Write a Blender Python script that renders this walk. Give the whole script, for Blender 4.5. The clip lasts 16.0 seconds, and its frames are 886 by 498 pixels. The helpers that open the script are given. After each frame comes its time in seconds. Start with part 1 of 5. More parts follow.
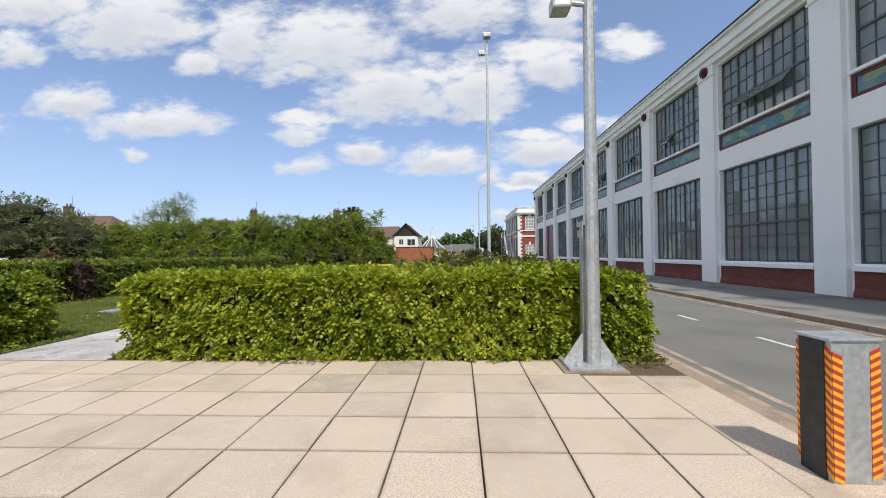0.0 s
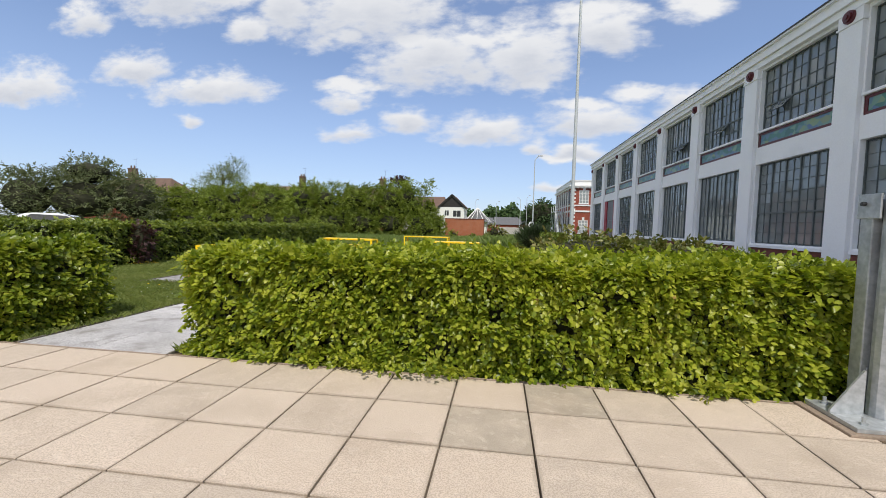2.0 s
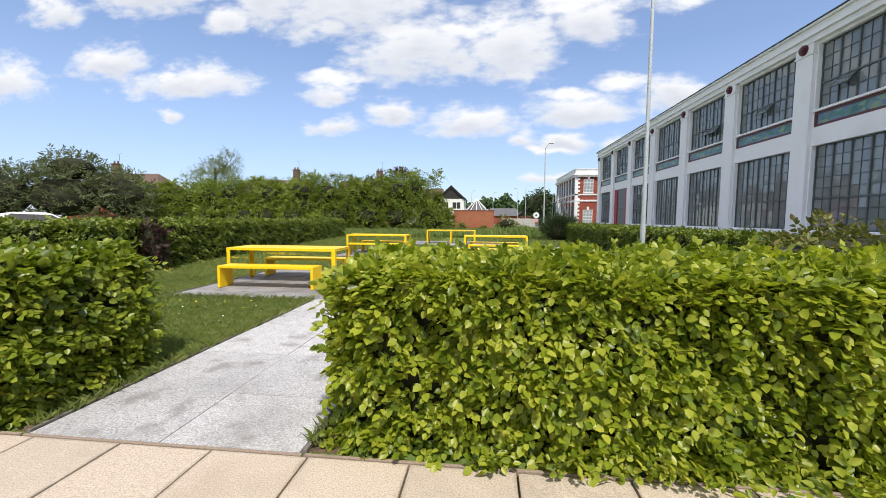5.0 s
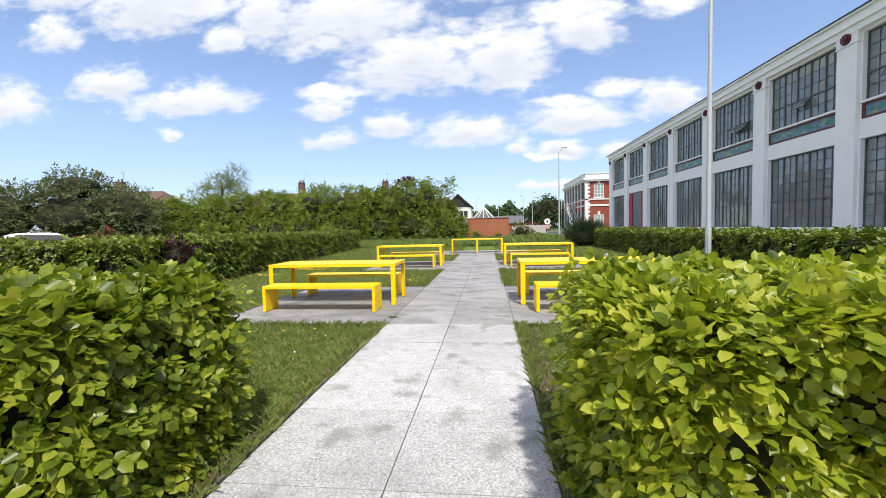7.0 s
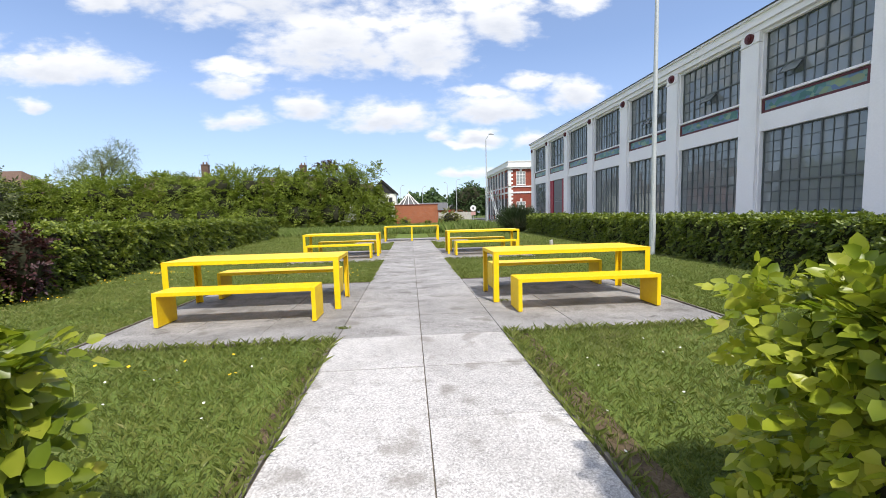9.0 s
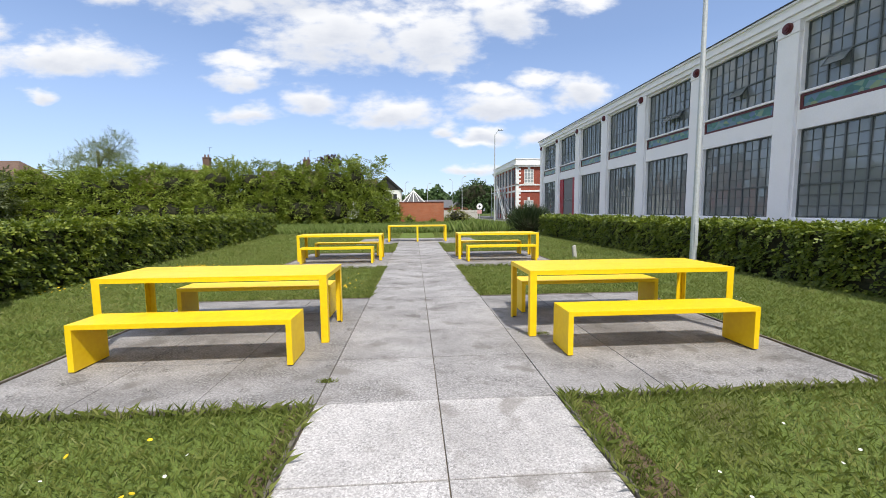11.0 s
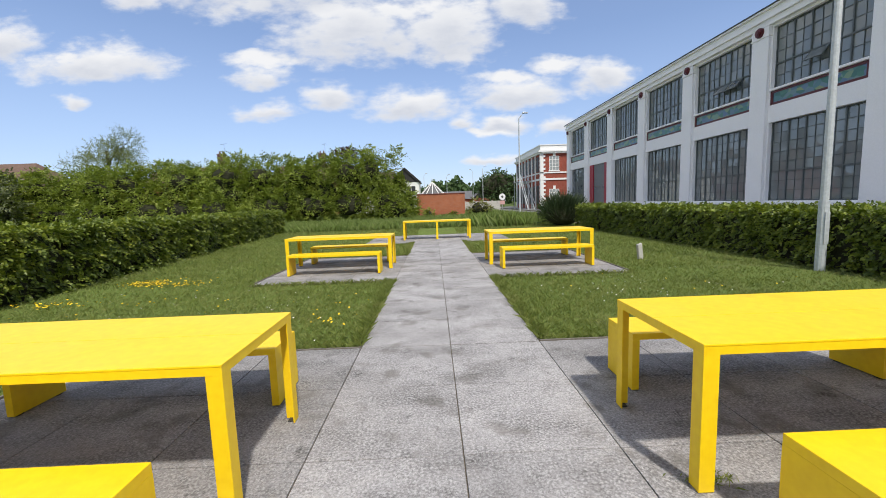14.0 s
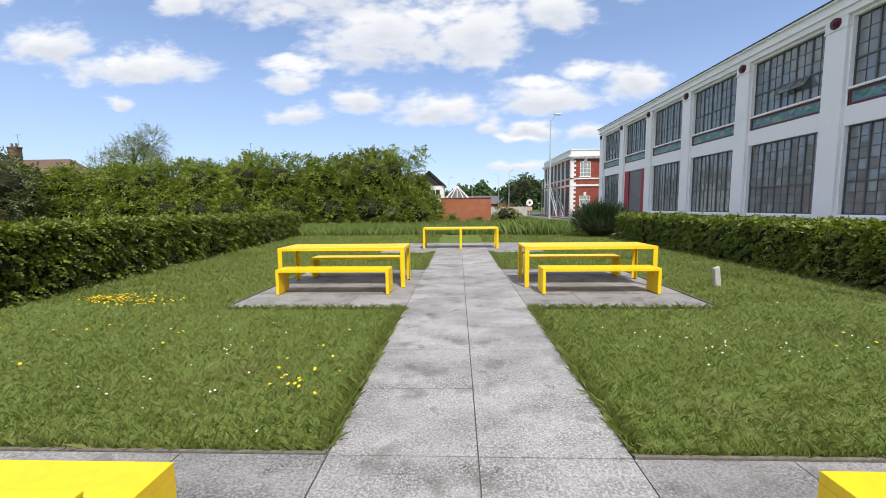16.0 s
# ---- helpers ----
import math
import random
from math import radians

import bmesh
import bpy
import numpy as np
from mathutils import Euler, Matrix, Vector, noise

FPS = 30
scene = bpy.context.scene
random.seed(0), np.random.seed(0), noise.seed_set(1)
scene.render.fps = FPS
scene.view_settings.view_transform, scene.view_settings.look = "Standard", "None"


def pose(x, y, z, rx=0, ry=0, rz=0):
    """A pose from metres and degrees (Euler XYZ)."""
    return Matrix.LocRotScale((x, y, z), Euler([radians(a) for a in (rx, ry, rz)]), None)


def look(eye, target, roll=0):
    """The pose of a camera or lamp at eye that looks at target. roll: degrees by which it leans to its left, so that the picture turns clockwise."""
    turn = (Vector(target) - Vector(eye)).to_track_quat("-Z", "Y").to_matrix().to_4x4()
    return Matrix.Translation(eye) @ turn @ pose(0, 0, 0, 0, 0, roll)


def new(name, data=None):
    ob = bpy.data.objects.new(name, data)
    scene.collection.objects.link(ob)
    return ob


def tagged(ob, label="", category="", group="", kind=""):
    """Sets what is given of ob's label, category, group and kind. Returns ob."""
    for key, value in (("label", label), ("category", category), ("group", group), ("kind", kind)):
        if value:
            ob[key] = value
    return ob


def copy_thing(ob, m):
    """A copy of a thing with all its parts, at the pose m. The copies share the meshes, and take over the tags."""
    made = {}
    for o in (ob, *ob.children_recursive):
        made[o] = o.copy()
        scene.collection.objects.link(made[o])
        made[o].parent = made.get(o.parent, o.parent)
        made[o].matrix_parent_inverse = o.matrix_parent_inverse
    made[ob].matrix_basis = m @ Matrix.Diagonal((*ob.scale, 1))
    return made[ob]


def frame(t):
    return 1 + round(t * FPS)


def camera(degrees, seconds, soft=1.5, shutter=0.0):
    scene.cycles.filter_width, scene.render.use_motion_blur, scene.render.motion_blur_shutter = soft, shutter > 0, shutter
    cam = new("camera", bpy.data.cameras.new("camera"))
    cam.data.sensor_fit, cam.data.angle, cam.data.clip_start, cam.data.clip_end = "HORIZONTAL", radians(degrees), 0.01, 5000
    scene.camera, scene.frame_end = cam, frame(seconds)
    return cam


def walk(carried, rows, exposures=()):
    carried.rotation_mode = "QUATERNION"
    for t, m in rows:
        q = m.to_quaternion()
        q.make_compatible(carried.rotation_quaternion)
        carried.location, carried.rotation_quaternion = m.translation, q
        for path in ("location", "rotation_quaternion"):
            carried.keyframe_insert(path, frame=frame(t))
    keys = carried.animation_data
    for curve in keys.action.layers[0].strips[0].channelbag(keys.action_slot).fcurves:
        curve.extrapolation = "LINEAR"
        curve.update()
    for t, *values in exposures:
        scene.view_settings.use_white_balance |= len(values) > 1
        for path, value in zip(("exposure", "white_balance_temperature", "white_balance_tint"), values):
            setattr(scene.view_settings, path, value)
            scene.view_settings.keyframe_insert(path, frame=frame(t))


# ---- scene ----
cam = camera(95.1, 16.0, soft=0.9)
PATH = [
    (0, (5.976, -10.114, 1.436), (5.891, -8.116, 1.463), -0.6),
    (0.3, (5.75, -9.914, 1.45), (5.593, -7.92, 1.456), 0.4),
    (0.5, (5.582, -9.722, 1.414), (5.4, -7.731, 1.401), 0.9),
    (1, (5.275, -9.358, 1.424), (5.069, -7.369, 1.367), 1.3),
    (1.5, (4.939, -8.839, 1.498), (4.694, -6.856, 1.412), 1.5),
    (2, (4.562, -8.535, 1.491), (4.288, -6.557, 1.377), 1.5),
    (2.5, (4.174, -8.218, 1.479), (3.872, -6.245, 1.351), 1.2),
    (3, (3.766, -7.879, 1.519), (3.437, -5.911, 1.381), 1.2),
    (3.5, (3.327, -7.694, 1.495), (2.99, -5.728, 1.346), 1.1),
    (4, (2.922, -7.442, 1.465), (2.598, -5.475, 1.311), 0.9),
    (6.3, (1.102, -6.292, 1.472), (0.997, -4.299, 1.34), 0.1),
    (6.5, (0.961, -6.198, 1.451), (0.838, -4.205, 1.329), -0.4),
    (7, (0.594, -5.948, 1.436), (0.371, -3.964, 1.332), -1.3),
    (7.5, (0.259, -5.708, 1.412), (0.084, -3.721, 1.276), -1.6),
    (8, (0.124, -5.414, 1.392), (0.092, -3.42, 1.233), -1.8),
    (8.5, (0.038, -5.002, 1.399), (0.132, -3.011, 1.227), -1.9),
    (8.7, (-0.025, -4.827, 1.385), (0.116, -2.84, 1.212), -1.9),
    (10.8, (-0.185, -3.255, 1.542), (-0.009, -1.273, 1.339), -0.5),
    (11, (-0.171, -3.083, 1.495), (-0.032, -1.097, 1.306), -0.5),
    (11.5, (-0.244, -2.614, 1.559), (-0.247, -0.619, 1.418), -0.3),
    (12, (-0.311, -2.164, 1.574), (-0.392, -0.168, 1.483), -0.3),
    (12.5, (-0.214, -1.749, 1.529), (-0.246, 0.249, 1.425), -0.3),
    (13, (-0.202, -1.335, 1.514), (-0.15, 0.659, 1.375), 0.4),
    (13.5, (-0.174, -0.875, 1.521), (-0.03, 1.111, 1.337), -0.2),
    (14, (-0.125, -0.374, 1.519), (-0.088, 1.612, 1.292), -2.0),
    (14.5, (-0.17, 0.101, 1.522), (-0.245, 2.086, 1.29), -2.2),
    (15, (-0.129, 0.489, 1.536), (-0.241, 2.474, 1.322), -1.9),
    (15.5, (-0.075, 0.973, 1.555), (-0.183, 2.96, 1.351), -1.1),
    (16, (-0.116, 1.432, 1.563), (-0.192, 3.42, 1.358), -0.6),
]
walk(cam, [(t, look(eye, target, roll)) for t, eye, target, roll in PATH], exposures=[(0.0, -0.12), (2.0, -0.16), (4.0, -0.04), (7.0, 0.19), (8.5, 0.19), (11.0, 0.08), (12.5, -0.12), (13.5, -0.10), (14.5, -0.04), (16.0, 0.05)])

# ---------------------------------------------------------------- sky and sun
SUN_AZ, SUN_EL = radians(161.0), radians(55.5)      # clockwise from +y
sun = new("sun", bpy.data.lights.new("sun", "SUN"))
sun.data.energy, sun.data.angle, sun.data.color = 4.3, radians(2.5), (1.0, 0.95, 0.87)
sun.matrix_world = look((40 * math.sin(SUN_AZ) * math.cos(SUN_EL), 40 * math.cos(SUN_AZ) * math.cos(SUN_EL), 40 * math.sin(SUN_EL)), (0, 0, 0))


def math_node(nt, op, a, b=None, c=None, clamp=False):
    n = nt.nodes.new("ShaderNodeMath")
    n.operation, n.use_clamp = op, clamp
    for i, v in enumerate((a, b, c)):
        if v is None:
            continue
        if isinstance(v, (int, float)):
            n.inputs[i].default_value = v
        else:
            nt.links.new(v, n.inputs[i])
    return n.outputs[0]


# cumulus clouds ahead, as (u, v, half width, half height) on the plane one unit ahead
CLOUDS = [(-0.859, 0.606, 0.173, 0.088), (-1.102, 0.652, 0.131, 0.047), (-1.148, 0.535, 0.085, 0.041), (-1.0, 0.398, 0.114, 0.041), (-0.77, 0.338, 0.167, 0.038),
          (-0.539, 0.544, 0.085, 0.084), (-0.351, 0.524, 0.185, 0.08), (-0.172, 0.404, 0.159, 0.074), (0.053, 0.398, 0.111, 0.073), (0.0, 0.597, 0.133, 0.059),
          (0.243, 0.582, 0.069, 0.059), (-0.657, 0.49, 0.067, 0.038), (0.227, 0.449, 0.085, 0.047), (-0.401, 0.303, 0.072, 0.026), (-0.385, 0.222, 0.084, 0.02),
          (-0.23, 0.25, 0.074, 0.03), (-0.044, 0.228, 0.119, 0.034), (0.076, 0.19, 0.036, 0.024), (0.204, 0.251, 0.113, 0.038), (0.182, 0.183, 0.063, 0.017),
          (-0.831, 0.264, 0.039, 0.015), (0.411, 0.281, 0.078, 0.036), (0.309, 0.173, 0.061, 0.022), (0.136, 0.099, 0.071, 0.011), (-1.377, 0.357, 0.177, 0.048)]


def build_sky():
    w = bpy.data.worlds.new("world")
    scene.world, w.use_nodes = w, True
    nt = w.node_tree
    bg = nt.nodes["Background"]
    sky = nt.nodes.new("ShaderNodeTexSky")
    sky.sky_type, sky.sun_disc, sky.sun_elevation, sky.sun_rotation = "NISHITA", False, SUN_EL, SUN_AZ
    sky.air_density, sky.dust_density, sky.ozone_density = 1.0, 0.3, 2.5
    tc = nt.nodes.new("ShaderNodeTexCoord")
    sep = nt.nodes.new("ShaderNodeSeparateXYZ")
    nt.links.new(tc.outputs["Generated"], sep.inputs[0])
    x, y, z = sep.outputs
    yy = math_node(nt, "MAXIMUM", y, 0.05)
    u, v = math_node(nt, "DIVIDE", x, yy), math_node(nt, "DIVIDE", z, yy)
    comb = nt.nodes.new("ShaderNodeCombineXYZ")
    nt.links.new(u, comb.inputs[0]), nt.links.new(math_node(nt, "MULTIPLY", v, 2.1), comb.inputs[1])
    puff = nt.nodes.new("ShaderNodeTexNoise")
    puff.inputs["Scale"].default_value, puff.inputs["Detail"].default_value, puff.inputs["Roughness"].default_value = 9.0, 9.0, 0.60
    nt.links.new(comb.outputs[0], puff.inputs["Vector"])
    puff2 = nt.nodes.new("ShaderNodeTexNoise")
    puff2.inputs["Scale"].default_value, puff2.inputs["Detail"].default_value = 26.0, 5.0
    nt.links.new(comb.outputs[0], puff2.inputs["Vector"])
    # billows push the outlines of the clouds about
    warp = nt.nodes.new("ShaderNodeTexNoise")
    warp.inputs["Scale"].default_value, warp.inputs["Detail"].default_value = 11.0, 3.0
    nt.links.new(comb.outputs[0], warp.inputs["Vector"])
    ws = nt.nodes.new("ShaderNodeSeparateColor")
    nt.links.new(warp.outputs["Color"], ws.inputs[0])
    pu = math_node(nt, "ADD", u, math_node(nt, "MULTIPLY", math_node(nt, "SUBTRACT", ws.outputs[0], 0.5), 0.085))
    pv = math_node(nt, "ADD", v, math_node(nt, "MULTIPLY", math_node(nt, "SUBTRACT", ws.outputs[1], 0.5), 0.045))
    best, low = None, None
    for cu, cv, cw, ch in CLOUDS:
        big = 1.16 if ch > 0.045 else 1.05
        cw, ch = cw * big, ch * big
        a = math_node(nt, "MULTIPLY", math_node(nt, "SUBTRACT", pu, cu), 1 / cw)
        b = math_node(nt, "MULTIPLY", math_node(nt, "SUBTRACT", pv, cv), 1 / ch)
        # flatter underneath than on top
        fl = math_node(nt, "MULTIPLY", b, math_node(nt, "SUBTRACT", 1.0, math_node(nt, "MULTIPLY", b, 0.16, clamp=False)))
        r2 = math_node(nt, "ADD", math_node(nt, "MULTIPLY", a, a), math_node(nt, "MULTIPLY", fl, fl))
        d = math_node(nt, "SUBTRACT", 1.0, math_node(nt, "POWER", r2, 0.6))
        under = math_node(nt, "SUBTRACT", 0.42, math_node(nt, "MULTIPLY", b, 0.62), clamp=True)
        shade = math_node(nt, "MULTIPLY", under, math_node(nt, "MAXIMUM", math_node(nt, "ADD", d, 0.30), 0.0), clamp=True)
        best = d if best is None else math_node(nt, "MAXIMUM", best, d)
        low = shade if low is None else math_node(nt, "MAXIMUM", low, shade)
    ruffle = math_node(nt, "ADD", math_node(nt, "MULTIPLY", math_node(nt, "SUBTRACT", puff.outputs[0], 0.5), 2.0), math_node(nt, "MULTIPLY", math_node(nt, "SUBTRACT", puff2.outputs[0], 0.5), 0.8))
    front = math_node(nt, "ADD", math_node(nt, "MAXIMUM", best, -2.0), ruffle)
    ahead = nt.nodes.new("ShaderNodeMapRange")
    ahead.inputs[1].default_value, ahead.inputs[2].default_value = 0.25, 0.45
    nt.links.new(y, ahead.inputs[0])
    # the rest of the sky: unseen scattered cloud, thickened to brighten facade and hedges
    flat = nt.nodes.new("ShaderNodeCombineXYZ")
    zz = math_node(nt, "ADD", math_node(nt, "MAXIMUM", z, 0.0), 0.12)
    nt.links.new(math_node(nt, "DIVIDE", x, zz), flat.inputs[0]), nt.links.new(math_node(nt, "DIVIDE", y, zz), flat.inputs[1])
    rest = nt.nodes.new("ShaderNodeTexNoise")
    rest.inputs["Scale"].default_value, rest.inputs["Detail"].default_value = 1.1, 7.0
    nt.links.new(flat.outputs[0], rest.inputs["Vector"])
    around = math_node(nt, "MULTIPLY", math_node(nt, "SUBTRACT", rest.outputs[0], 0.44), 5.0)
    mix = nt.nodes.new("ShaderNodeMix")
    nt.links.new(ahead.outputs[0], mix.inputs[0]), nt.links.new(around, mix.inputs[2]), nt.links.new(front, mix.inputs[3])
    cover = nt.nodes.new("ShaderNodeMapRange")
    cover.interpolation_type = "SMOOTHSTEP"
    cover.inputs[1].default_value, cover.inputs[2].default_value = -0.32, 0.68
    nt.links.new(mix.outputs[0], cover.inputs[0])
    # thin high haze low down
    haze = nt.nodes.new("ShaderNodeMapRange")
    haze.inputs[1].default_value, haze.inputs[2].default_value, haze.inputs[3].default_value, haze.inputs[4].default_value = 0.0, 0.35, 0.62, 0.22
    nt.links.new(z, haze.inputs[0])
    base = nt.nodes.new("ShaderNodeMix")
    base.data_type = "RGBA"
    tint = nt.nodes.new("ShaderNodeMix")
    tint.data_type, tint.blend_type = "RGBA", "MULTIPLY"
    tint.inputs[0].default_value, tint.inputs[7].default_value = 1.0, (0.92, 0.99, 1.11, 1)
    nt.links.new(sky.outputs[0], tint.inputs[6])
    nt.links.new(haze.outputs[0], base.inputs[0]), nt.links.new(tint.outputs[2], base.inputs[6])
    base.inputs[7].default_value = (3.85, 4.6, 6.5, 1)
    white = nt.nodes.new("ShaderNodeMix")
    white.data_type = "RGBA"
    dark = math_node(nt, "MULTIPLY", low, 1.15, clamp=True)
    nt.links.new(math_node(nt, "MULTIPLY", dark, math_node(nt, "ADD", math_node(nt, "MULTIPLY", puff.outputs[0], 1.6), -0.05), clamp=True), white.inputs[0])
    white.inputs[6].default_value, white.inputs[7].default_value = (6.35, 6.4, 6.55, 1), (3.5, 3.85, 4.65, 1)
    out = nt.nodes.new("ShaderNodeMix")
    out.data_type = "RGBA"
    nt.links.new(cover.outputs[0], out.inputs[0]), nt.links.new(base.outputs[2], out.inputs[6]), nt.links.new(white.outputs[2], out.inputs[7])
    nt.links.new(out.outputs[2], bg.inputs[0])
    bg.inputs[1].default_value = 0.15


build_sky()


# ---------------------------------------------------------------- materials
def blank(name, rough=0.6, metal=0.0, spec=0.5):
    m = bpy.data.materials.new(name)
    m.use_nodes = True
    nt = m.node_tree
    b = nt.nodes["Principled BSDF"]
    b.inputs["Roughness"].default_value, b.inputs["Metallic"].default_value = rough, metal
    b.inputs["Specular IOR Level"].default_value = spec
    return m, nt, b


def place(nt):
    return nt.nodes.new("ShaderNodeNewGeometry")


def tex(nt, geo, scale, detail=4.0, kind="ShaderNodeTexNoise", stretch=None):
    n = nt.nodes.new(kind)
    n.inputs["Scale"].default_value = scale
    if kind == "ShaderNodeTexNoise":
        n.inputs["Detail"].default_value = detail
    src = geo.outputs["Position"]
    if stretch:
        mp = nt.nodes.new("ShaderNodeMapping")
        mp.inputs["Scale"].default_value = stretch
        nt.links.new(src, mp.inputs[0])
        src = mp.outputs[0]
    nt.links.new(src, n.inputs["Vector"])
    return n


def ramp(nt, fac, stops):
    r = nt.nodes.new("ShaderNodeValToRGB")
    els = r.color_ramp.elements
    while len(els) < len(stops):
        els.new(0.5)
    for e, (p, c) in zip(els, stops):
        e.position, e.color = p, (*c, 1)
    nt.links.new(fac, r.inputs[0])
    return r.outputs[0]


def blend(nt, fac, a, b, mode="MIX"):
    n = nt.nodes.new("ShaderNodeMix")
    n.data_type, n.blend_type = "RGBA", mode
    for v, i in ((fac, 0), (a, 6), (b, 7)):
        if isinstance(v, (int, float)):
            n.inputs[i].default_value = v
        elif isinstance(v, tuple):
            n.inputs[i].default_value = (*v, 1)
        else:
            nt.links.new(v, n.inputs[i])
    return n.outputs[2]


def bump(nt, b, height, strength, dist):
    n = nt.nodes.new("ShaderNodeBump")
    n.inputs["Strength"].default_value, n.inputs["Distance"].default_value = strength, dist
    nt.links.new(height, n.inputs["Height"])
    nt.links.new(n.outputs[0], b.inputs["Normal"])


def surface(name, lo, hi, fine=40.0, broad=1.2, rough=0.7, metal=0.0, relief=0.3, dist=0.004, stain=None, stain_at=(0.55, 0.72), vary=0.0, spec=0.4):
    """A plain surface: fine grain from lo to hi, broad stains, relief, and a shift from piece to piece."""
    m, nt, b = blank(name, rough, metal, spec)
    geo = place(nt)
    g, s = tex(nt, geo, fine, 5), tex(nt, geo, broad, 5)
    col = ramp(nt, g.outputs[0], [(0.3, lo), (0.7, hi)])
    if stain:
        f = ramp(nt, s.outputs[0], [(stain_at[0], (0, 0, 0)), (stain_at[1], (1, 1, 1))])
        col = blend(nt, f, col, stain)
    if vary:
        info = nt.nodes.new("ShaderNodeObjectInfo")
        v = nt.nodes.new("ShaderNodeMapRange")
        v.inputs[3].default_value, v.inputs[4].default_value = 1 - vary, 1 + vary
        nt.links.new(info.outputs["Random"], v.inputs[0])
        c3 = nt.nodes.new("ShaderNodeCombineXYZ")
        for i in range(3):
            nt.links.new(v.outputs[0], c3.inputs[i])
        col = blend(nt, 1.0, col, c3.outputs[0], "MULTIPLY")
    nt.links.new(col, b.inputs["Base Color"])
    bump(nt, b, g.outputs[0], relief, dist)
    rr = nt.nodes.new("ShaderNodeMapRange")
    rr.inputs[3].default_value, rr.inputs[4].default_value = max(rough - 0.12, 0.05), min(rough + 0.12, 1)
    nt.links.new(s.outputs[0], rr.inputs[0]), nt.links.new(rr.outputs[0], b.inputs["Roughness"])
    return m


def foliage(name, stops, through_light=0.35, rough=0.42, broad=0.6):
    """Leaves: each leaf takes its own tone, and whole stretches lean lighter or darker."""
    m, nt, b = blank(name, rough, 0, 0.4)
    geo = place(nt)
    big = tex(nt, geo, broad, 3)
    spray = tex(nt, geo, broad * 8, 2)
    f = math_node(nt, "ADD", math_node(nt, "MULTIPLY", geo.outputs["Random Per Island"], 0.52), math_node(nt, "MULTIPLY", math_node(nt, "SUBTRACT", big.outputs[0], 0.28), 0.62))
    f = math_node(nt, "ADD", f, math_node(nt, "MULTIPLY", math_node(nt, "SUBTRACT", spray.outputs[0], 0.36), 0.7))
    col = ramp(nt, f, stops)
    nt.links.new(col, b.inputs["Base Color"])
    tr = nt.nodes.new("ShaderNodeBsdfTranslucent")
    nt.links.new(blend(nt, 1.0, col, (1.0, 1.05, 0.5), "MULTIPLY"), tr.inputs[0])
    mx = nt.nodes.new("ShaderNodeMixShader")
    mx.inputs[0].default_value = through_light
    nt.links.new(b.outputs[0], mx.inputs[1]), nt.links.new(tr.outputs[0], mx.inputs[2])
    nt.links.new(mx.outputs[0], nt.nodes["Material Output"].inputs[0])
    return m


def bricks(name, c1, c2, mortar, w=0.215, h=0.065, joint=0.01, axis="y"):
    m, nt, b = blank(name, 0.85, 0, 0.3)
    geo = place(nt)
    sep = nt.nodes.new("ShaderNodeSeparateXYZ")
    nt.links.new(geo.outputs["Position"], sep.inputs[0])
    comb = nt.nodes.new("ShaderNodeCombineXYZ")
    nt.links.new(math_node(nt, "ADD", sep.outputs[0], sep.outputs[1]), comb.inputs[0])
    nt.links.new(sep.outputs[2], comb.inputs[1])
    t = nt.nodes.new("ShaderNodeTexBrick")
    t.inputs["Scale"].default_value, t.inputs["Mortar Size"].default_value = 1.0, joint / 2
    t.inputs["Brick Width"].default_value, t.inputs["Row Height"].default_value = w + joint, h + joint
    t.inputs["Color1"].default_value, t.inputs["Color2"].default_value, t.inputs["Mortar"].default_value = (*c1, 1), (*c2, 1), (*mortar, 1)
    nt.links.new(comb.outputs[0], t.inputs["Vector"])
    s = tex(nt, geo, 1.3, 5)
    col = blend(nt, ramp(nt, s.outputs[0], [(0.4, (0, 0, 0)), (0.8, (0.5, 0.5, 0.5))]), t.outputs[0], tuple(v * 0.6 for v in c1))
    nt.links.new(col, b.inputs["Base Color"])
    bump(nt, b, math_node(nt, "SUBTRACT", 1.0, t.outputs["Fac"]), 0.6, 0.006)
    return m


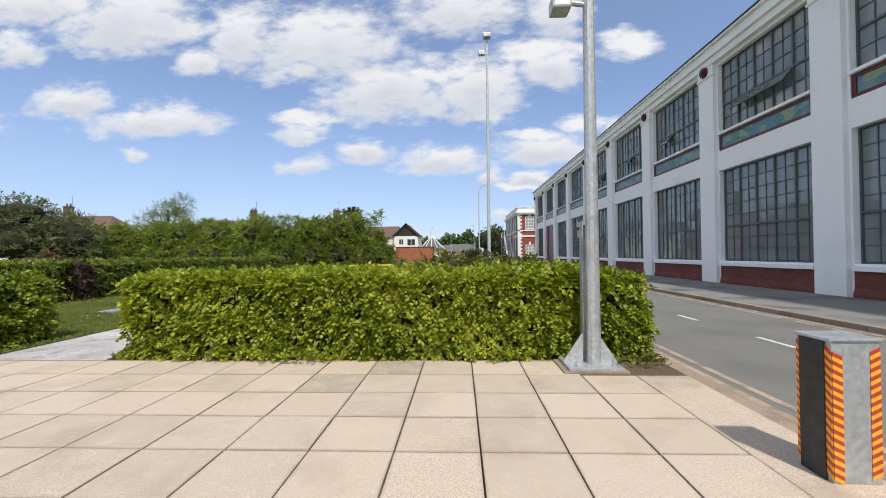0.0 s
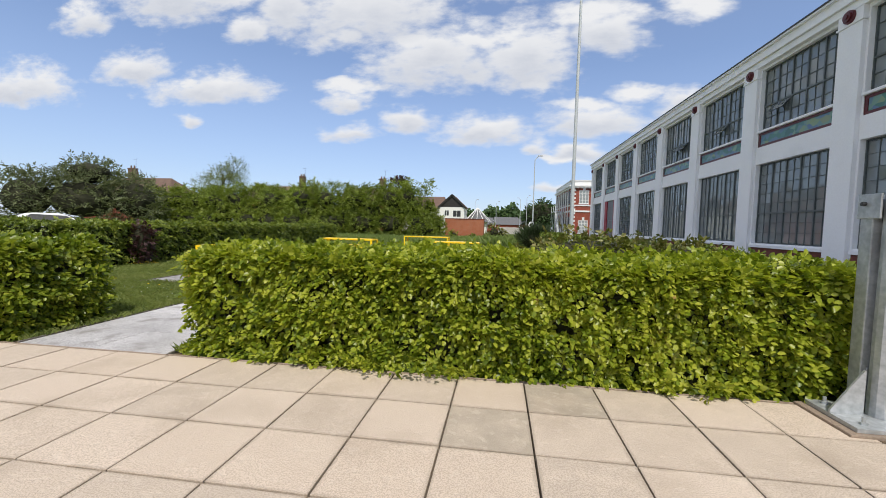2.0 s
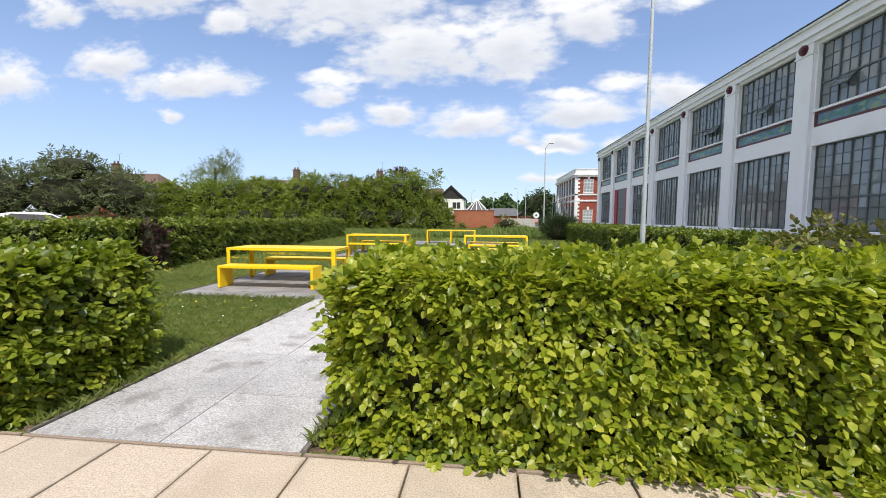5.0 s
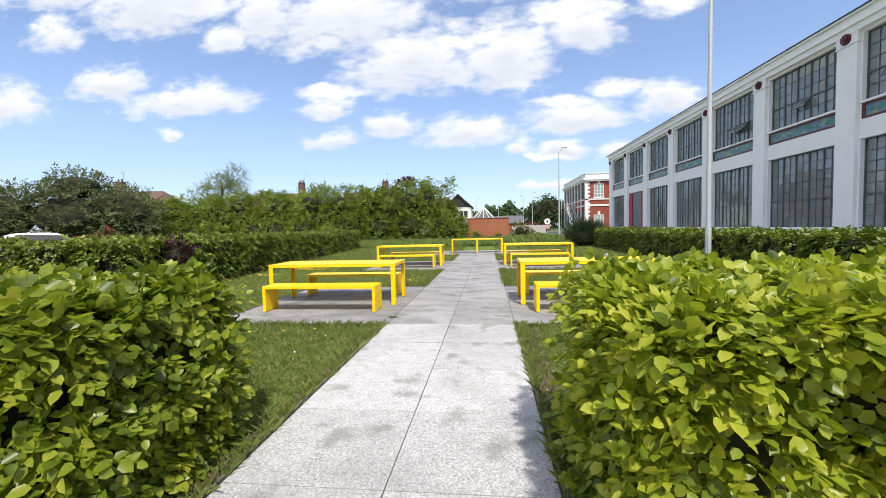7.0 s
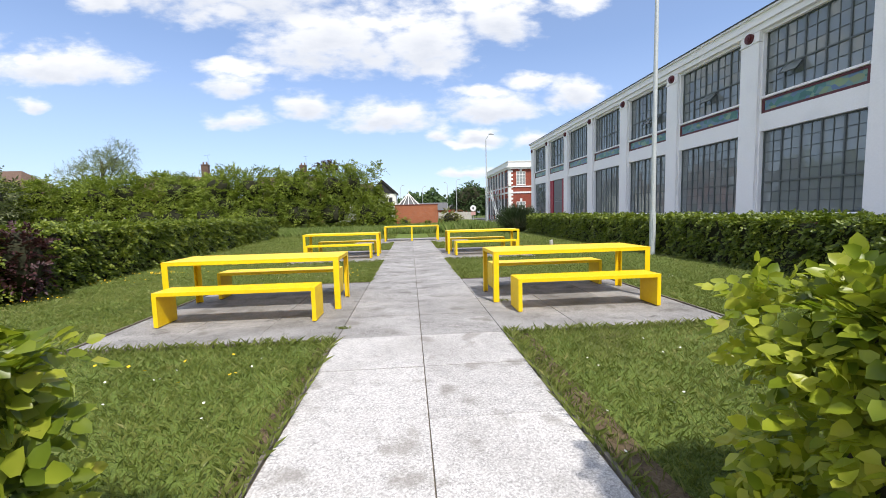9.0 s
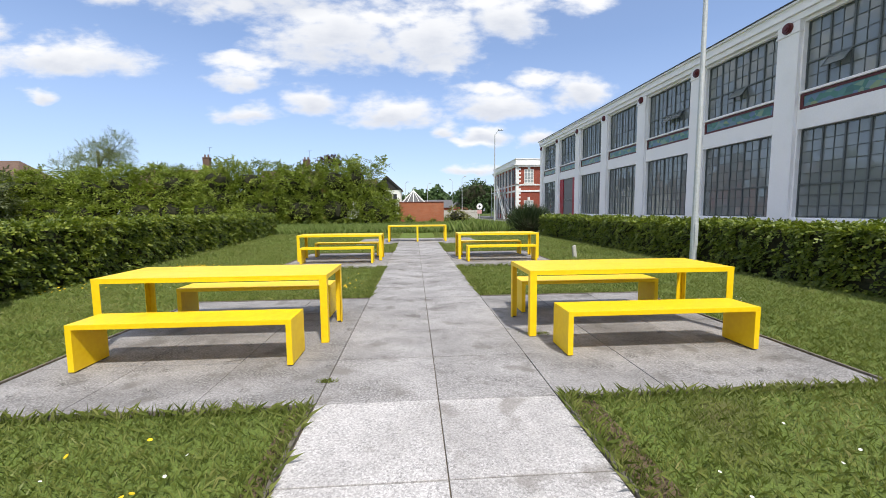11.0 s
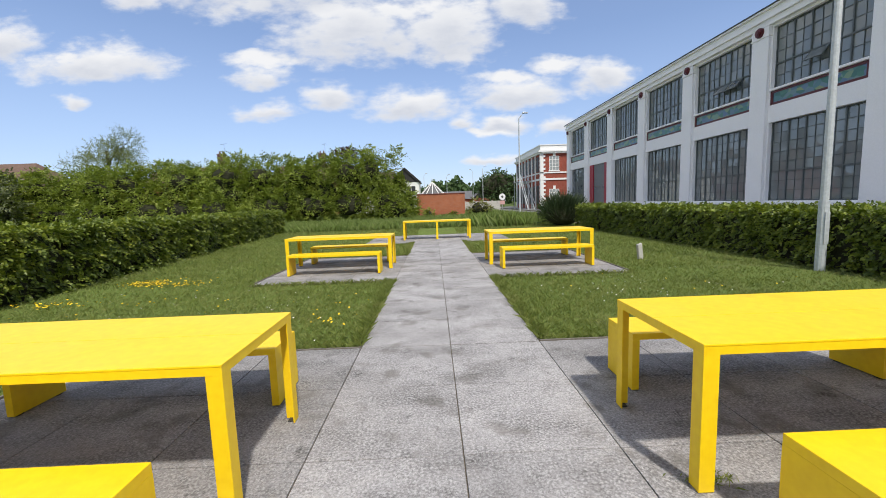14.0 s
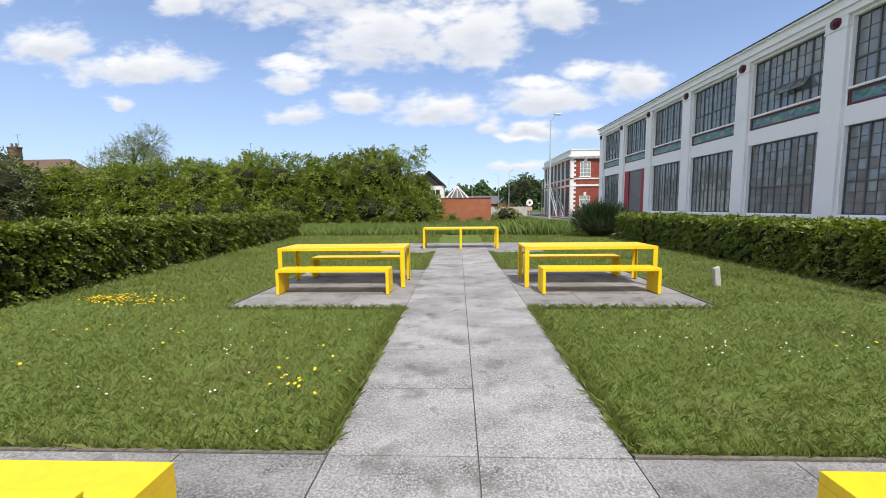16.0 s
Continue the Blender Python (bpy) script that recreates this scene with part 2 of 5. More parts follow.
def glass(name, tint, gloss_rough=0.02, grey_mix=0.0):
    m, nt, b = blank(name)
    nt.nodes.remove(b)
    geo = place(nt)
    wav = tex(nt, geo, 0.9, 2)
    tr, gl = nt.nodes.new("ShaderNodeBsdfTransparent"), nt.nodes.new("ShaderNodeBsdfGlossy")
    tr.inputs[0].default_value, gl.inputs["Roughness"].default_value = (*tint, 1), gloss_rough
    bp = nt.nodes.new("ShaderNodeBump")
    bp.inputs["Strength"].default_value, bp.inputs["Distance"].default_value = 0.15, 0.03
    nt.links.new(wav.outputs[0], bp.inputs["Height"]), nt.links.new(bp.outputs[0], gl.inputs["Normal"])
    fr = nt.nodes.new("ShaderNodeFresnel")
    fr.inputs[0].default_value = 1.62
    # flat grey mixed into the pane to lift its brightness
    if grey_mix:
        df = nt.nodes.new("ShaderNodeBsdfDiffuse")
        info = nt.nodes.new("ShaderNodeObjectInfo")
        nt.links.new(ramp(nt, info.outputs["Random"], [(0.0, (0.35, 0.39, 0.395)), (0.85, (0.40, 0.44, 0.445)), (1.0, (0.47, 0.51, 0.51))]), df.inputs[0])
        dm = nt.nodes.new("ShaderNodeMixShader")
        dm.inputs[0].default_value = grey_mix
        nt.links.new(tr.outputs[0], dm.inputs[1]), nt.links.new(df.outputs[0], dm.inputs[2])
        tr = dm
    mx = nt.nodes.new("ShaderNodeMixShader")
    nt.links.new(math_node(nt, "ADD", math_node(nt, "MULTIPLY", fr.outputs[0], 0.9), 0.03, clamp=True), mx.inputs[0])
    nt.links.new(tr.outputs[0], mx.inputs[1]), nt.links.new(gl.outputs[0], mx.inputs[2])
    nt.links.new(mx.outputs[0], nt.nodes["Material Output"].inputs[0])
    return m


def aggregate(name, tone=1.0):
    """Exposed-aggregate concrete: pale and dark grains in a grey paste, with damp and dirty patches."""
    m, nt, b = blank(name, 0.85, 0, 0.3)
    geo = place(nt)
    v = tex(nt, geo, 120.0, 0, "ShaderNodeTexVoronoi")
    g, g2, s, s2 = tex(nt, geo, 55.0, 6), tex(nt, geo, 9.0, 4), tex(nt, geo, 0.9, 6), tex(nt, geo, 2.6, 5)
    grain = ramp(nt, v.outputs["Color"], [(0.0, (0.13, 0.125, 0.12)), (0.45, (0.31, 0.295, 0.285)), (1.0, (0.74, 0.72, 0.70))])
    paste = ramp(nt, g.outputs[0], [(0.36, (0.17, 0.165, 0.16)), (0.64, (0.52, 0.505, 0.49))])
    col = blend(nt, 0.5, grain, paste)
    col = blend(nt, ramp(nt, g2.outputs[0], [(0.3, (0.0, 0.0, 0.0)), (0.8, (0.35, 0.35, 0.35))]), col, (0.60, 0.57, 0.55))
    col = blend(nt, ramp(nt, s.outputs[0], [(0.46, (0, 0, 0)), (0.68, (0.42, 0.42, 0.42))]), col, (0.17, 0.16, 0.15))
    col = blend(nt, ramp(nt, s2.outputs[0], [(0.56, (0, 0, 0)), (0.66, (0.6, 0.6, 0.6))]), col, (0.17, 0.155, 0.135))
    if tone < 1:
        # grime lodged between the grains, in drifts and blots
        st, bl = tex(nt, geo, 1.5, 6, stretch=(1.0, 1.7, 1)), tex(nt, geo, 4.2, 6)
        lodge = ramp(nt, g.outputs[0], [(0.40, (1, 1, 1)), (0.62, (0.12, 0.12, 0.12))])
        drift = ramp(nt, st.outputs[0], [(0.42, (0, 0, 0)), (0.74, (0.85, 0.85, 0.85))])
        col = blend(nt, blend(nt, 1.0, lodge, drift, "MULTIPLY"), col, (0.10, 0.095, 0.09))
        blot = ramp(nt, bl.outputs[0], [(0.62, (0, 0, 0)), (0.72, (0.8, 0.8, 0.8))])
        col = blend(nt, blend(nt, 1.0, lodge, blot, "MULTIPLY"), col, (0.07, 0.065, 0.058))
    info = nt.nodes.new("ShaderNodeObjectInfo")
    mr = nt.nodes.new("ShaderNodeMapRange")
    mr.inputs[3].default_value, mr.inputs[4].default_value = 0.92 * tone, 1.10 * tone
    nt.links.new(info.outputs["Random"], mr.inputs[0])
    c3 = nt.nodes.new("ShaderNodeCombineXYZ")
    for i, cool in enumerate((1.0, 1.0, 1.02)):
        nt.links.new(math_node(nt, "MULTIPLY", mr.outputs[0], cool), c3.inputs[i])
    nt.links.new(blend(nt, 1.0, col, c3.outputs[0], "MULTIPLY"), b.inputs["Base Color"])
    bump(nt, b, g.outputs[0], 0.5, 0.004)
    return m


def flagstone(name):
    """Buff paving stone: pinkish, mottled, pitted, with dirt worked in along its edges."""
    m, nt, b = blank(name, 0.82, 0, 0.3)
    geo = place(nt)
    info = nt.nodes.new("ShaderNodeObjectInfo")
    g, s, w, mid = tex(nt, geo, 110.0, 5), tex(nt, geo, 1.5, 6), tex(nt, geo, 13.0, 7), tex(nt, geo, 4.5, 6)
    col = ramp(nt, info.outputs["Random"], [(0.0, (0.50, 0.415, 0.332)), (0.35, (0.55, 0.453, 0.36)), (0.6, (0.58, 0.47, 0.37)), (0.92, (0.62, 0.512, 0.413)), (0.95, (0.40, 0.34, 0.265)), (1.0, (0.36, 0.312, 0.245))])
    col = blend(nt, ramp(nt, mid.outputs[0], [(0.40, (0, 0, 0)), (0.70, (0.6, 0.6, 0.6))]), col, (0.62, 0.515, 0.41))
    col = blend(nt, ramp(nt, g.outputs[0], [(0.42, (0.5, 0.5, 0.5)), (0.55, (0, 0, 0))]), col, (0.27, 0.215, 0.165))
    col = blend(nt, ramp(nt, s.outputs[0], [(0.52, (0, 0, 0)), (0.74, (0.55, 0.55, 0.55))]), col, (0.34, 0.27, 0.20))
    pits = ramp(nt, w.outputs[0], [(0.57, (0, 0, 0)), (0.63, (1, 1, 1))])
    col = blend(nt, blend(nt, 1.0, pits, (0.22, 0.22, 0.22), "MULTIPLY"), col, (0.64, 0.55, 0.45))
    tc = nt.nodes.new("ShaderNodeTexCoord")
    sep = nt.nodes.new("ShaderNodeSeparateXYZ")
    nt.links.new(tc.outputs["Generated"], sep.inputs[0])
    ex = math_node(nt, "ABSOLUTE", math_node(nt, "SUBTRACT", sep.outputs[0], 0.5))
    ey = math_node(nt, "ABSOLUTE", math_node(nt, "SUBTRACT", sep.outputs[1], 0.5))
    rim = math_node(nt, "ADD", math_node(nt, "MAXIMUM", ex, ey), math_node(nt, "MULTIPLY", math_node(nt, "SUBTRACT", mid.outputs[0], 0.5), 0.10))
    col = blend(nt, ramp(nt, rim, [(0.465, (0, 0, 0)), (0.50, (0.42, 0.42, 0.42))]), col, (0.24, 0.19, 0.14))
    nt.links.new(col, b.inputs["Base Color"])
    hgt = math_node(nt, "SUBTRACT", g.outputs[0], math_node(nt, "MULTIPLY", pits, 0.6))
    bump(nt, b, hgt, 0.55, 0.006)
    return m


def mosaic(name):
    m, nt, b = blank(name, 0.35)
    geo = place(nt)
    v = tex(nt, geo, 4.5, 0, "ShaderNodeTexVoronoi", stretch=(1, 0.7, 1))
    col = ramp(nt, v.outputs["Color"], [(0.0, (0.03, 0.10, 0.11)), (0.3, (0.07, 0.22, 0.17)), (0.5, (0.10, 0.17, 0.30)), (0.7, (0.17, 0.30, 0.22)), (0.88, (0.24, 0.31, 0.14)), (1.0, (0.12, 0.11, 0.24))])
    nt.links.new(col, b.inputs["Base Color"])
    return m


M_YELLOW = surface("yellow powder coat", (0.86, 0.56, 0.004), (0.92, 0.63, 0.008), 18, 1.5, 0.42, relief=0.05, dist=0.001, stain=(0.72, 0.45, 0.01), stain_at=(0.6, 0.8), spec=0.5)
M_AGG = aggregate("exposed aggregate concrete", 1.18)
M_PAD = aggregate("weathered exposed aggregate concrete", 0.87)
M_STAINED = aggregate("stained exposed aggregate concrete", 0.74)
M_FLAG = flagstone("buff paving stone")
M_JOINT = surface("joint dirt", (0.085, 0.07, 0.052), (0.17, 0.145, 0.11), 30, 2, 0.95)
M_LAWN = surface("lawn soil and moss", (0.07, 0.10, 0.02), (0.14, 0.195, 0.036), 60, 0.7, 0.95, relief=0.8, dist=0.02, stain=(0.10, 0.095, 0.035), stain_at=(0.58, 0.75))
M_BLADE = foliage("grass blades", [(0.0, (0.075, 0.115, 0.02)), (0.4, (0.165, 0.205, 0.045)), (0.75, (0.25, 0.275, 0.085)), (1.0, (0.38, 0.34, 0.15))], 0.3, 0.5, 0.5)
M_WILD = foliage("long meadow grass", [(0.0, (0.10, 0.145, 0.03)), (0.5, (0.18, 0.25, 0.06)), (1.0, (0.33, 0.36, 0.15))], 0.3, 0.55, 0.25)
M_BEECH = foliage("hedge leaves", [(0.0, (0.045, 0.075, 0.009)), (0.25, (0.145, 0.205, 0.016)), (0.52, (0.32, 0.37, 0.031)), (0.84, (0.52, 0.53, 0.075)), (0.93, (0.46, 0.42, 0.08)), (1.0, (0.36, 0.22, 0.08))], 0.46, 0.36, 0.9)
M_BEECH3 = foliage("green and bronze hedge leaves", [(0.0, (0.045, 0.078, 0.011)), (0.3, (0.135, 0.19, 0.020)), (0.6, (0.285, 0.335, 0.034)), (0.8, (0.40, 0.42, 0.06)), (0.9, (0.42, 0.33, 0.08)), (1.0, (0.34, 0.19, 0.09))], 0.46, 0.34, 0.9)
M_BEECH2 = foliage("darker hedge leaves", [(0.0, (0.04, 0.065, 0.012)), (0.4, (0.115, 0.16, 0.022)), (0.75, (0.23, 0.275, 0.036)), (1.0, (0.40, 0.41, 0.075))], 0.3, 0.42, 0.5)
M_COPPER = foliage("copper beech leaves", [(0.0, (0.02, 0.008, 0.010)), (0.6, (0.055, 0.018, 0.022)), (1.0, (0.09, 0.035, 0.03))], 0.2, 0.45)
M_BRONZE = foliage("bronze young beech leaves", [(0.0, (0.12, 0.09, 0.03)), (0.5, (0.27, 0.19, 0.07)), (0.8, (0.36, 0.30, 0.09)), (1.0, (0.40, 0.24, 0.14))], 0.4, 0.42)
M_VARIEG = foliage("bronze shrub leaves", [(0.0, (0.06, 0.09, 0.015)), (0.5, (0.16, 0.17, 0.035)), (1.0, (0.28, 0.22, 0.07))], 0.3, 0.42)
M_TALL = foliage("tall shrub leaves", [(0.0, (0.06, 0.09, 0.018)), (0.4, (0.175, 0.235, 0.034)), (0.75, (0.29, 0.35, 0.052)), (1.0, (0.40, 0.43, 0.09))], 0.34, 0.5, 0.12)
M_WILLOW = foliage("pale willow leaves", [(0.0, (0.10, 0.125, 0.05)), (0.5, (0.24, 0.28, 0.12)), (1.0, (0.38, 0.42, 0.20))], 0.35, 0.55, 0.3)
M_GREY = foliage("grey willow leaves", [(0.0, (0.05, 0.068, 0.03)), (0.5, (0.135, 0.16, 0.07)), (1.0, (0.25, 0.27, 0.13))], 0.25, 0.55, 0.3)
M_FAR = foliage("distant leaves", [(0.0, (0.025, 0.055, 0.018)), (0.5, (0.05, 0.095, 0.026)), (1.0, (0.085, 0.14, 0.04))], 0.2, 0.6, 0.1)
M_SPIKE = foliage("dark spiky leaves", [(0.0, (0.018, 0.032, 0.014)), (0.6, (0.045, 0.07, 0.03)), (1.0, (0.10, 0.13, 0.06))], 0.15, 0.4)
# near-black: the shade among inner twigs is put into this colour
M_INNER_SHADE = surface("near-black inner shade", (0.012, 0.014, 0.006), (0.04, 0.04, 0.018), 25, 2, 0.95)
M_BARK = surface("bark", (0.05, 0.04, 0.03), (0.13, 0.105, 0.08), 20, 2, 0.9, relief=0.8, dist=0.02)
M_ROAD = surface("worn asphalt", (0.13, 0.128, 0.118), (0.21, 0.207, 0.19), 140, 0.5, 0.9, relief=0.5, dist=0.004, stain=(0.115, 0.112, 0.104), stain_at=(0.5, 0.8))
M_FOOTWAY = surface("grey footway asphalt", (0.16, 0.16, 0.15), (0.25, 0.25, 0.235), 90, 0.6, 0.9, relief=0.4, stain=(0.085, 0.082, 0.078))
M_KERB = surface("weathered kerb concrete", (0.24, 0.18, 0.135), (0.36, 0.275, 0.205), 60, 1.5, 0.85, relief=0.4, stain=(0.17, 0.14, 0.11), vary=0.12)
M_LINE = surface("worn yellow road paint", (0.36, 0.27, 0.205), (0.45, 0.345, 0.265), 30, 3, 0.8, stain=(0.20, 0.16, 0.11), stain_at=(0.45, 0.65))
M_WLINE = surface("worn white road paint", (0.55, 0.54, 0.5), (0.7, 0.7, 0.67), 30, 3, 0.8, stain=(0.25, 0.25, 0.24))
M_WHITE = surface("white masonry paint", (0.86, 0.86, 0.865), (0.90, 0.90, 0.905), 14, 0.5, 0.7, relief=0.15, stain=(0.78, 0.785, 0.79), stain_at=(0.55, 0.85))
M_WHITE2 = surface("white painted trim", (0.72, 0.72, 0.70), (0.8, 0.8, 0.78), 14, 0.8, 0.6, relief=0.1)
M_PLINTH = bricks("dark red plinth brick", (0.17, 0.055, 0.042), (0.24, 0.078, 0.058), (0.12, 0.075, 0.06))
M_BRICK = bricks("orange brick", (0.36, 0.115, 0.055), (0.42, 0.145, 0.07), (0.34, 0.22, 0.15))
M_BRICK2 = bricks("red facing brick", (0.26, 0.055, 0.035), (0.32, 0.075, 0.045), (0.26, 0.15, 0.11))
M_STEEL = surface("dark window steel", (0.075, 0.09, 0.092), (0.11, 0.13, 0.13), 20, 2, 0.55, relief=0.1)
M_GALV = surface("galvanised steel", (0.38, 0.40, 0.41), (0.56, 0.58, 0.59), 22, 3, 0.45, metal=0.55, relief=0.15, stain=(0.32, 0.33, 0.34))
M_GALVP = surface("pale painted pole", (0.45, 0.48, 0.49), (0.56, 0.59, 0.60), 20, 2, 0.5, metal=0.2, relief=0.1)
M_GLASS = glass("factory glass", (0.72, 0.80, 0.81), 0.03, 0.50)
M_GLASS2 = glass("house glass", (0.45, 0.5, 0.5), 0.03, 0.8)
M_INSIDE = surface("dim interior wall", (0.60, 0.62, 0.61), (0.72, 0.73, 0.72), 3, 0.4, 0.8)
M_BLIND = surface("pale window blind", (0.50, 0.52, 0.50), (0.6, 0.62, 0.6), 3, 0.6, 0.8)
M_MOSAIC = mosaic("green and blue glazed tile")
M_MAROON = surface("maroon tile border", (0.085, 0.014, 0.016), (0.12, 0.022, 0.024), 15, 2, 0.4)
M_RED = surface("red paint", (0.30, 0.012, 0.028), (0.36, 0.02, 0.035), 15, 2, 0.45, relief=0.1)
M_DARK = surface("dark metal", (0.02, 0.021, 0.022), (0.04, 0.041, 0.043), 15, 2, 0.5)
M_GREYP = surface("grey door panel", (0.13, 0.135, 0.14), (0.18, 0.185, 0.19), 15, 2, 0.5)
M_ROOF = surface("brown clay roof tiles", (0.10, 0.062, 0.045), (0.17, 0.11, 0.085), 9, 0.8, 0.9, relief=0.6, dist=0.03)
M_SLATE = surface("grey slate roof", (0.09, 0.09, 0.095), (0.15, 0.15, 0.155), 8, 0.8, 0.85, relief=0.5, dist=0.03)
M_RENDER = surface("white render", (0.72, 0.71, 0.68), (0.8, 0.79, 0.76), 10, 0.6, 0.8)
M_TIMBER = surface("black timber", (0.018, 0.017, 0.016), (0.04, 0.038, 0.036), 12, 1, 0.8)
M_EDGE = surface("weathered timber edging", (0.10, 0.088, 0.072), (0.20, 0.18, 0.15), 25, 3, 0.9, relief=0.5)
M_CONC = surface("pale concrete", (0.40, 0.38, 0.35), (0.52, 0.50, 0.46), 30, 1.5, 0.85, relief=0.4, stain=(0.28, 0.27, 0.24))
M_SOIL = surface("bare soil", (0.075, 0.052, 0.030), (0.155, 0.112, 0.066), 30, 3, 0.95, relief=0.9, dist=0.02)
M_ORANGE = surface("red reflective strip", (0.42, 0.045, 0.022), (0.50, 0.06, 0.03), 12, 2, 0.4, relief=0.05)
M_YSTRIP = surface("amber reflective strip", (0.78, 0.36, 0.03), (0.84, 0.42, 0.045), 12, 2, 0.4, relief=0.05)
M_CARW = surface("white car paint", (0.76, 0.77, 0.78), (0.8, 0.81, 0.82), 3, 0.5, 0.15, relief=0.0)
M_CARG = surface("grey car paint", (0.07, 0.075, 0.085), (0.09, 0.095, 0.105), 3, 0.5, 0.15, relief=0.0)
M_TYRE = surface("tyre rubber", (0.012, 0.012, 0.012), (0.02, 0.02, 0.02), 20, 2, 0.9)
M_DANDE = surface("dandelion petals", (0.75, 0.48, 0.01), (0.85, 0.6, 0.02), 20, 2, 0.7)
M_DAISY = surface("daisy petals", (0.75, 0.75, 0.7), (0.82, 0.82, 0.78), 20, 2, 0.7)
M_SIGN = surface("white sign face", (0.72, 0.72, 0.72), (0.78, 0.78, 0.78), 10, 1, 0.5, relief=0.0)
M_PINK = surface("faded red sign face", (0.55, 0.30, 0.28), (0.6, 0.35, 0.33), 10, 1, 0.5, relief=0.0)


# ---------------------------------------------------------------- building tools
def mesh_np(name, verts, faces):
    verts, faces = np.asarray(verts, dtype=np.float32), np.asarray(faces, dtype=np.int32)
    me = bpy.data.meshes.new(name)
    me.vertices.add(len(verts))
    me.vertices.foreach_set("co", verts.ravel())
    me.loops.add(faces.size)
    me.loops.foreach_set("vertex_index", faces.ravel())
    me.polygons.add(len(faces))
    me.polygons.foreach_set("loop_start", np.arange(len(faces), dtype=np.int32) * faces.shape[1])
    me.update(calc_edges=True)
    return me


def thing(name, x, y, z, label, category, group="", kind=""):
    e = new(name)
    e.location = (x, y, z)
    e.empty_display_size = 0.2
    return tagged(e, label, category, group, kind)


def part(name, shape, material, parent=None, label=""):
    """Links a bmesh or mesh, in world places, as one object under a thing or a part."""
    if isinstance(shape, bmesh.types.BMesh):
        me = bpy.data.meshes.new(name)
        bmesh.ops.recalc_face_normals(shape, faces=shape.faces)
        shape.to_mesh(me)
        shape.free()
    else:
        me = shape
    if material and not me.materials:
        me.materials.append(material)
    ob = new(name, me)
    if parent:
        ob.parent = parent
        if parent.type == "EMPTY":
            ob.matrix_parent_inverse = Matrix.Translation(-parent.location)
    return tagged(ob, label) if label else ob


def add_box(bm, x0, x1, y0, y1, z0, z1, bevel=0.0, turn=None):
    m = Matrix.LocRotScale(((x0 + x1) / 2, (y0 + y1) / 2, (z0 + z1) / 2), None, (x1 - x0, y1 - y0, z1 - z0))
    vs = bmesh.ops.create_cube(bm, size=1, matrix=m)["verts"]
    if bevel:
        es = list({e for v in vs for e in v.link_edges})
        r = bmesh.ops.bevel(bm, geom=es, offset=bevel, segments=2, affect="EDGES", profile=0.6)
        vs = list({v for f in r["faces"] for v in f.verts} | {v for v in vs if v.is_valid})
    if turn is not None:
        bmesh.ops.transform(bm, matrix=turn, verts=vs)
    return vs


def box(x0, x1, y0, y1, z0, z1, bevel=0.0):
    bm = bmesh.new()
    add_box(bm, x0, x1, y0, y1, z0, z1, bevel)
    return bm


def boxes(rows, bevel=0.0):
    bm = bmesh.new()
    for r in rows:
        add_box(bm, *r, bevel)
    return bm


def rod(bm, a, b, r0, r1=None, n=10):
    a, b = Vector(a), Vector(b)
    d = b - a
    m = Matrix.Translation((a + b) / 2) @ d.to_track_quat("Z", "Y").to_matrix().to_4x4()
    bmesh.ops.create_cone(bm, cap_ends=True, segments=n, radius1=r0, radius2=r0 if r1 is None else r1, depth=d.length, matrix=m)


def prism(points, y0, y1, axis="y"):
    """A profile of (a, z) points drawn along an axis."""
    bm = bmesh.new()
    put = (lambda a, z, d: (a, d, z)) if axis == "y" else (lambda a, z, d: (d, a, z))
    lo, hi = [bm.verts.new(put(a, z, y0)) for a, z in points], [bm.verts.new(put(a, z, y1)) for a, z in points]
    n = len(points)
    for i in range(n):
        bm.faces.new((lo[i], lo[(i + 1) % n], hi[(i + 1) % n], hi[i]))
    bm.faces.new(lo), bm.faces.new(hi[::-1])
    return bm


RNG = np.random.default_rng(7)


def unit(a):
    return a / np.maximum(np.linalg.norm(a, axis=1, keepdims=True), 1e-6)


def leaves(name, P, N, T, size, slim=0.62, fold=0.16):
    """One mesh of folded six-cornered leaves: places, outward normals, the way to the tip."""
    n = len(P)
    N = unit(N)
    T = unit(T - N * (T * N).sum(1, keepdims=True))
    B = np.cross(N, T)
    L = (np.asarray(size) * RNG.uniform(0.7, 1.25, n))[:, None]
    W = L * slim
    lift = N * L * fold
    V = np.empty((n, 6, 3))
    V[:, 0], V[:, 3] = P, P + T * L
    V[:, 1], V[:, 2] = P + T * L * 0.26 + B * W * 0.48 + lift, P + T * L * 0.66 + B * W * 0.41 + lift * 0.8
    V[:, 5], V[:, 4] = P + T * L * 0.26 - B * W * 0.48 + lift, P + T * L * 0.66 - B * W * 0.41 + lift * 0.8
    base = np.arange(n)[:, None] * 6
    F = np.concatenate([base + np.array([[0, 1, 2, 3]]), base + np.array([[0, 3, 4, 5]])])
    return mesh_np(name, V.reshape(-1, 3), F)


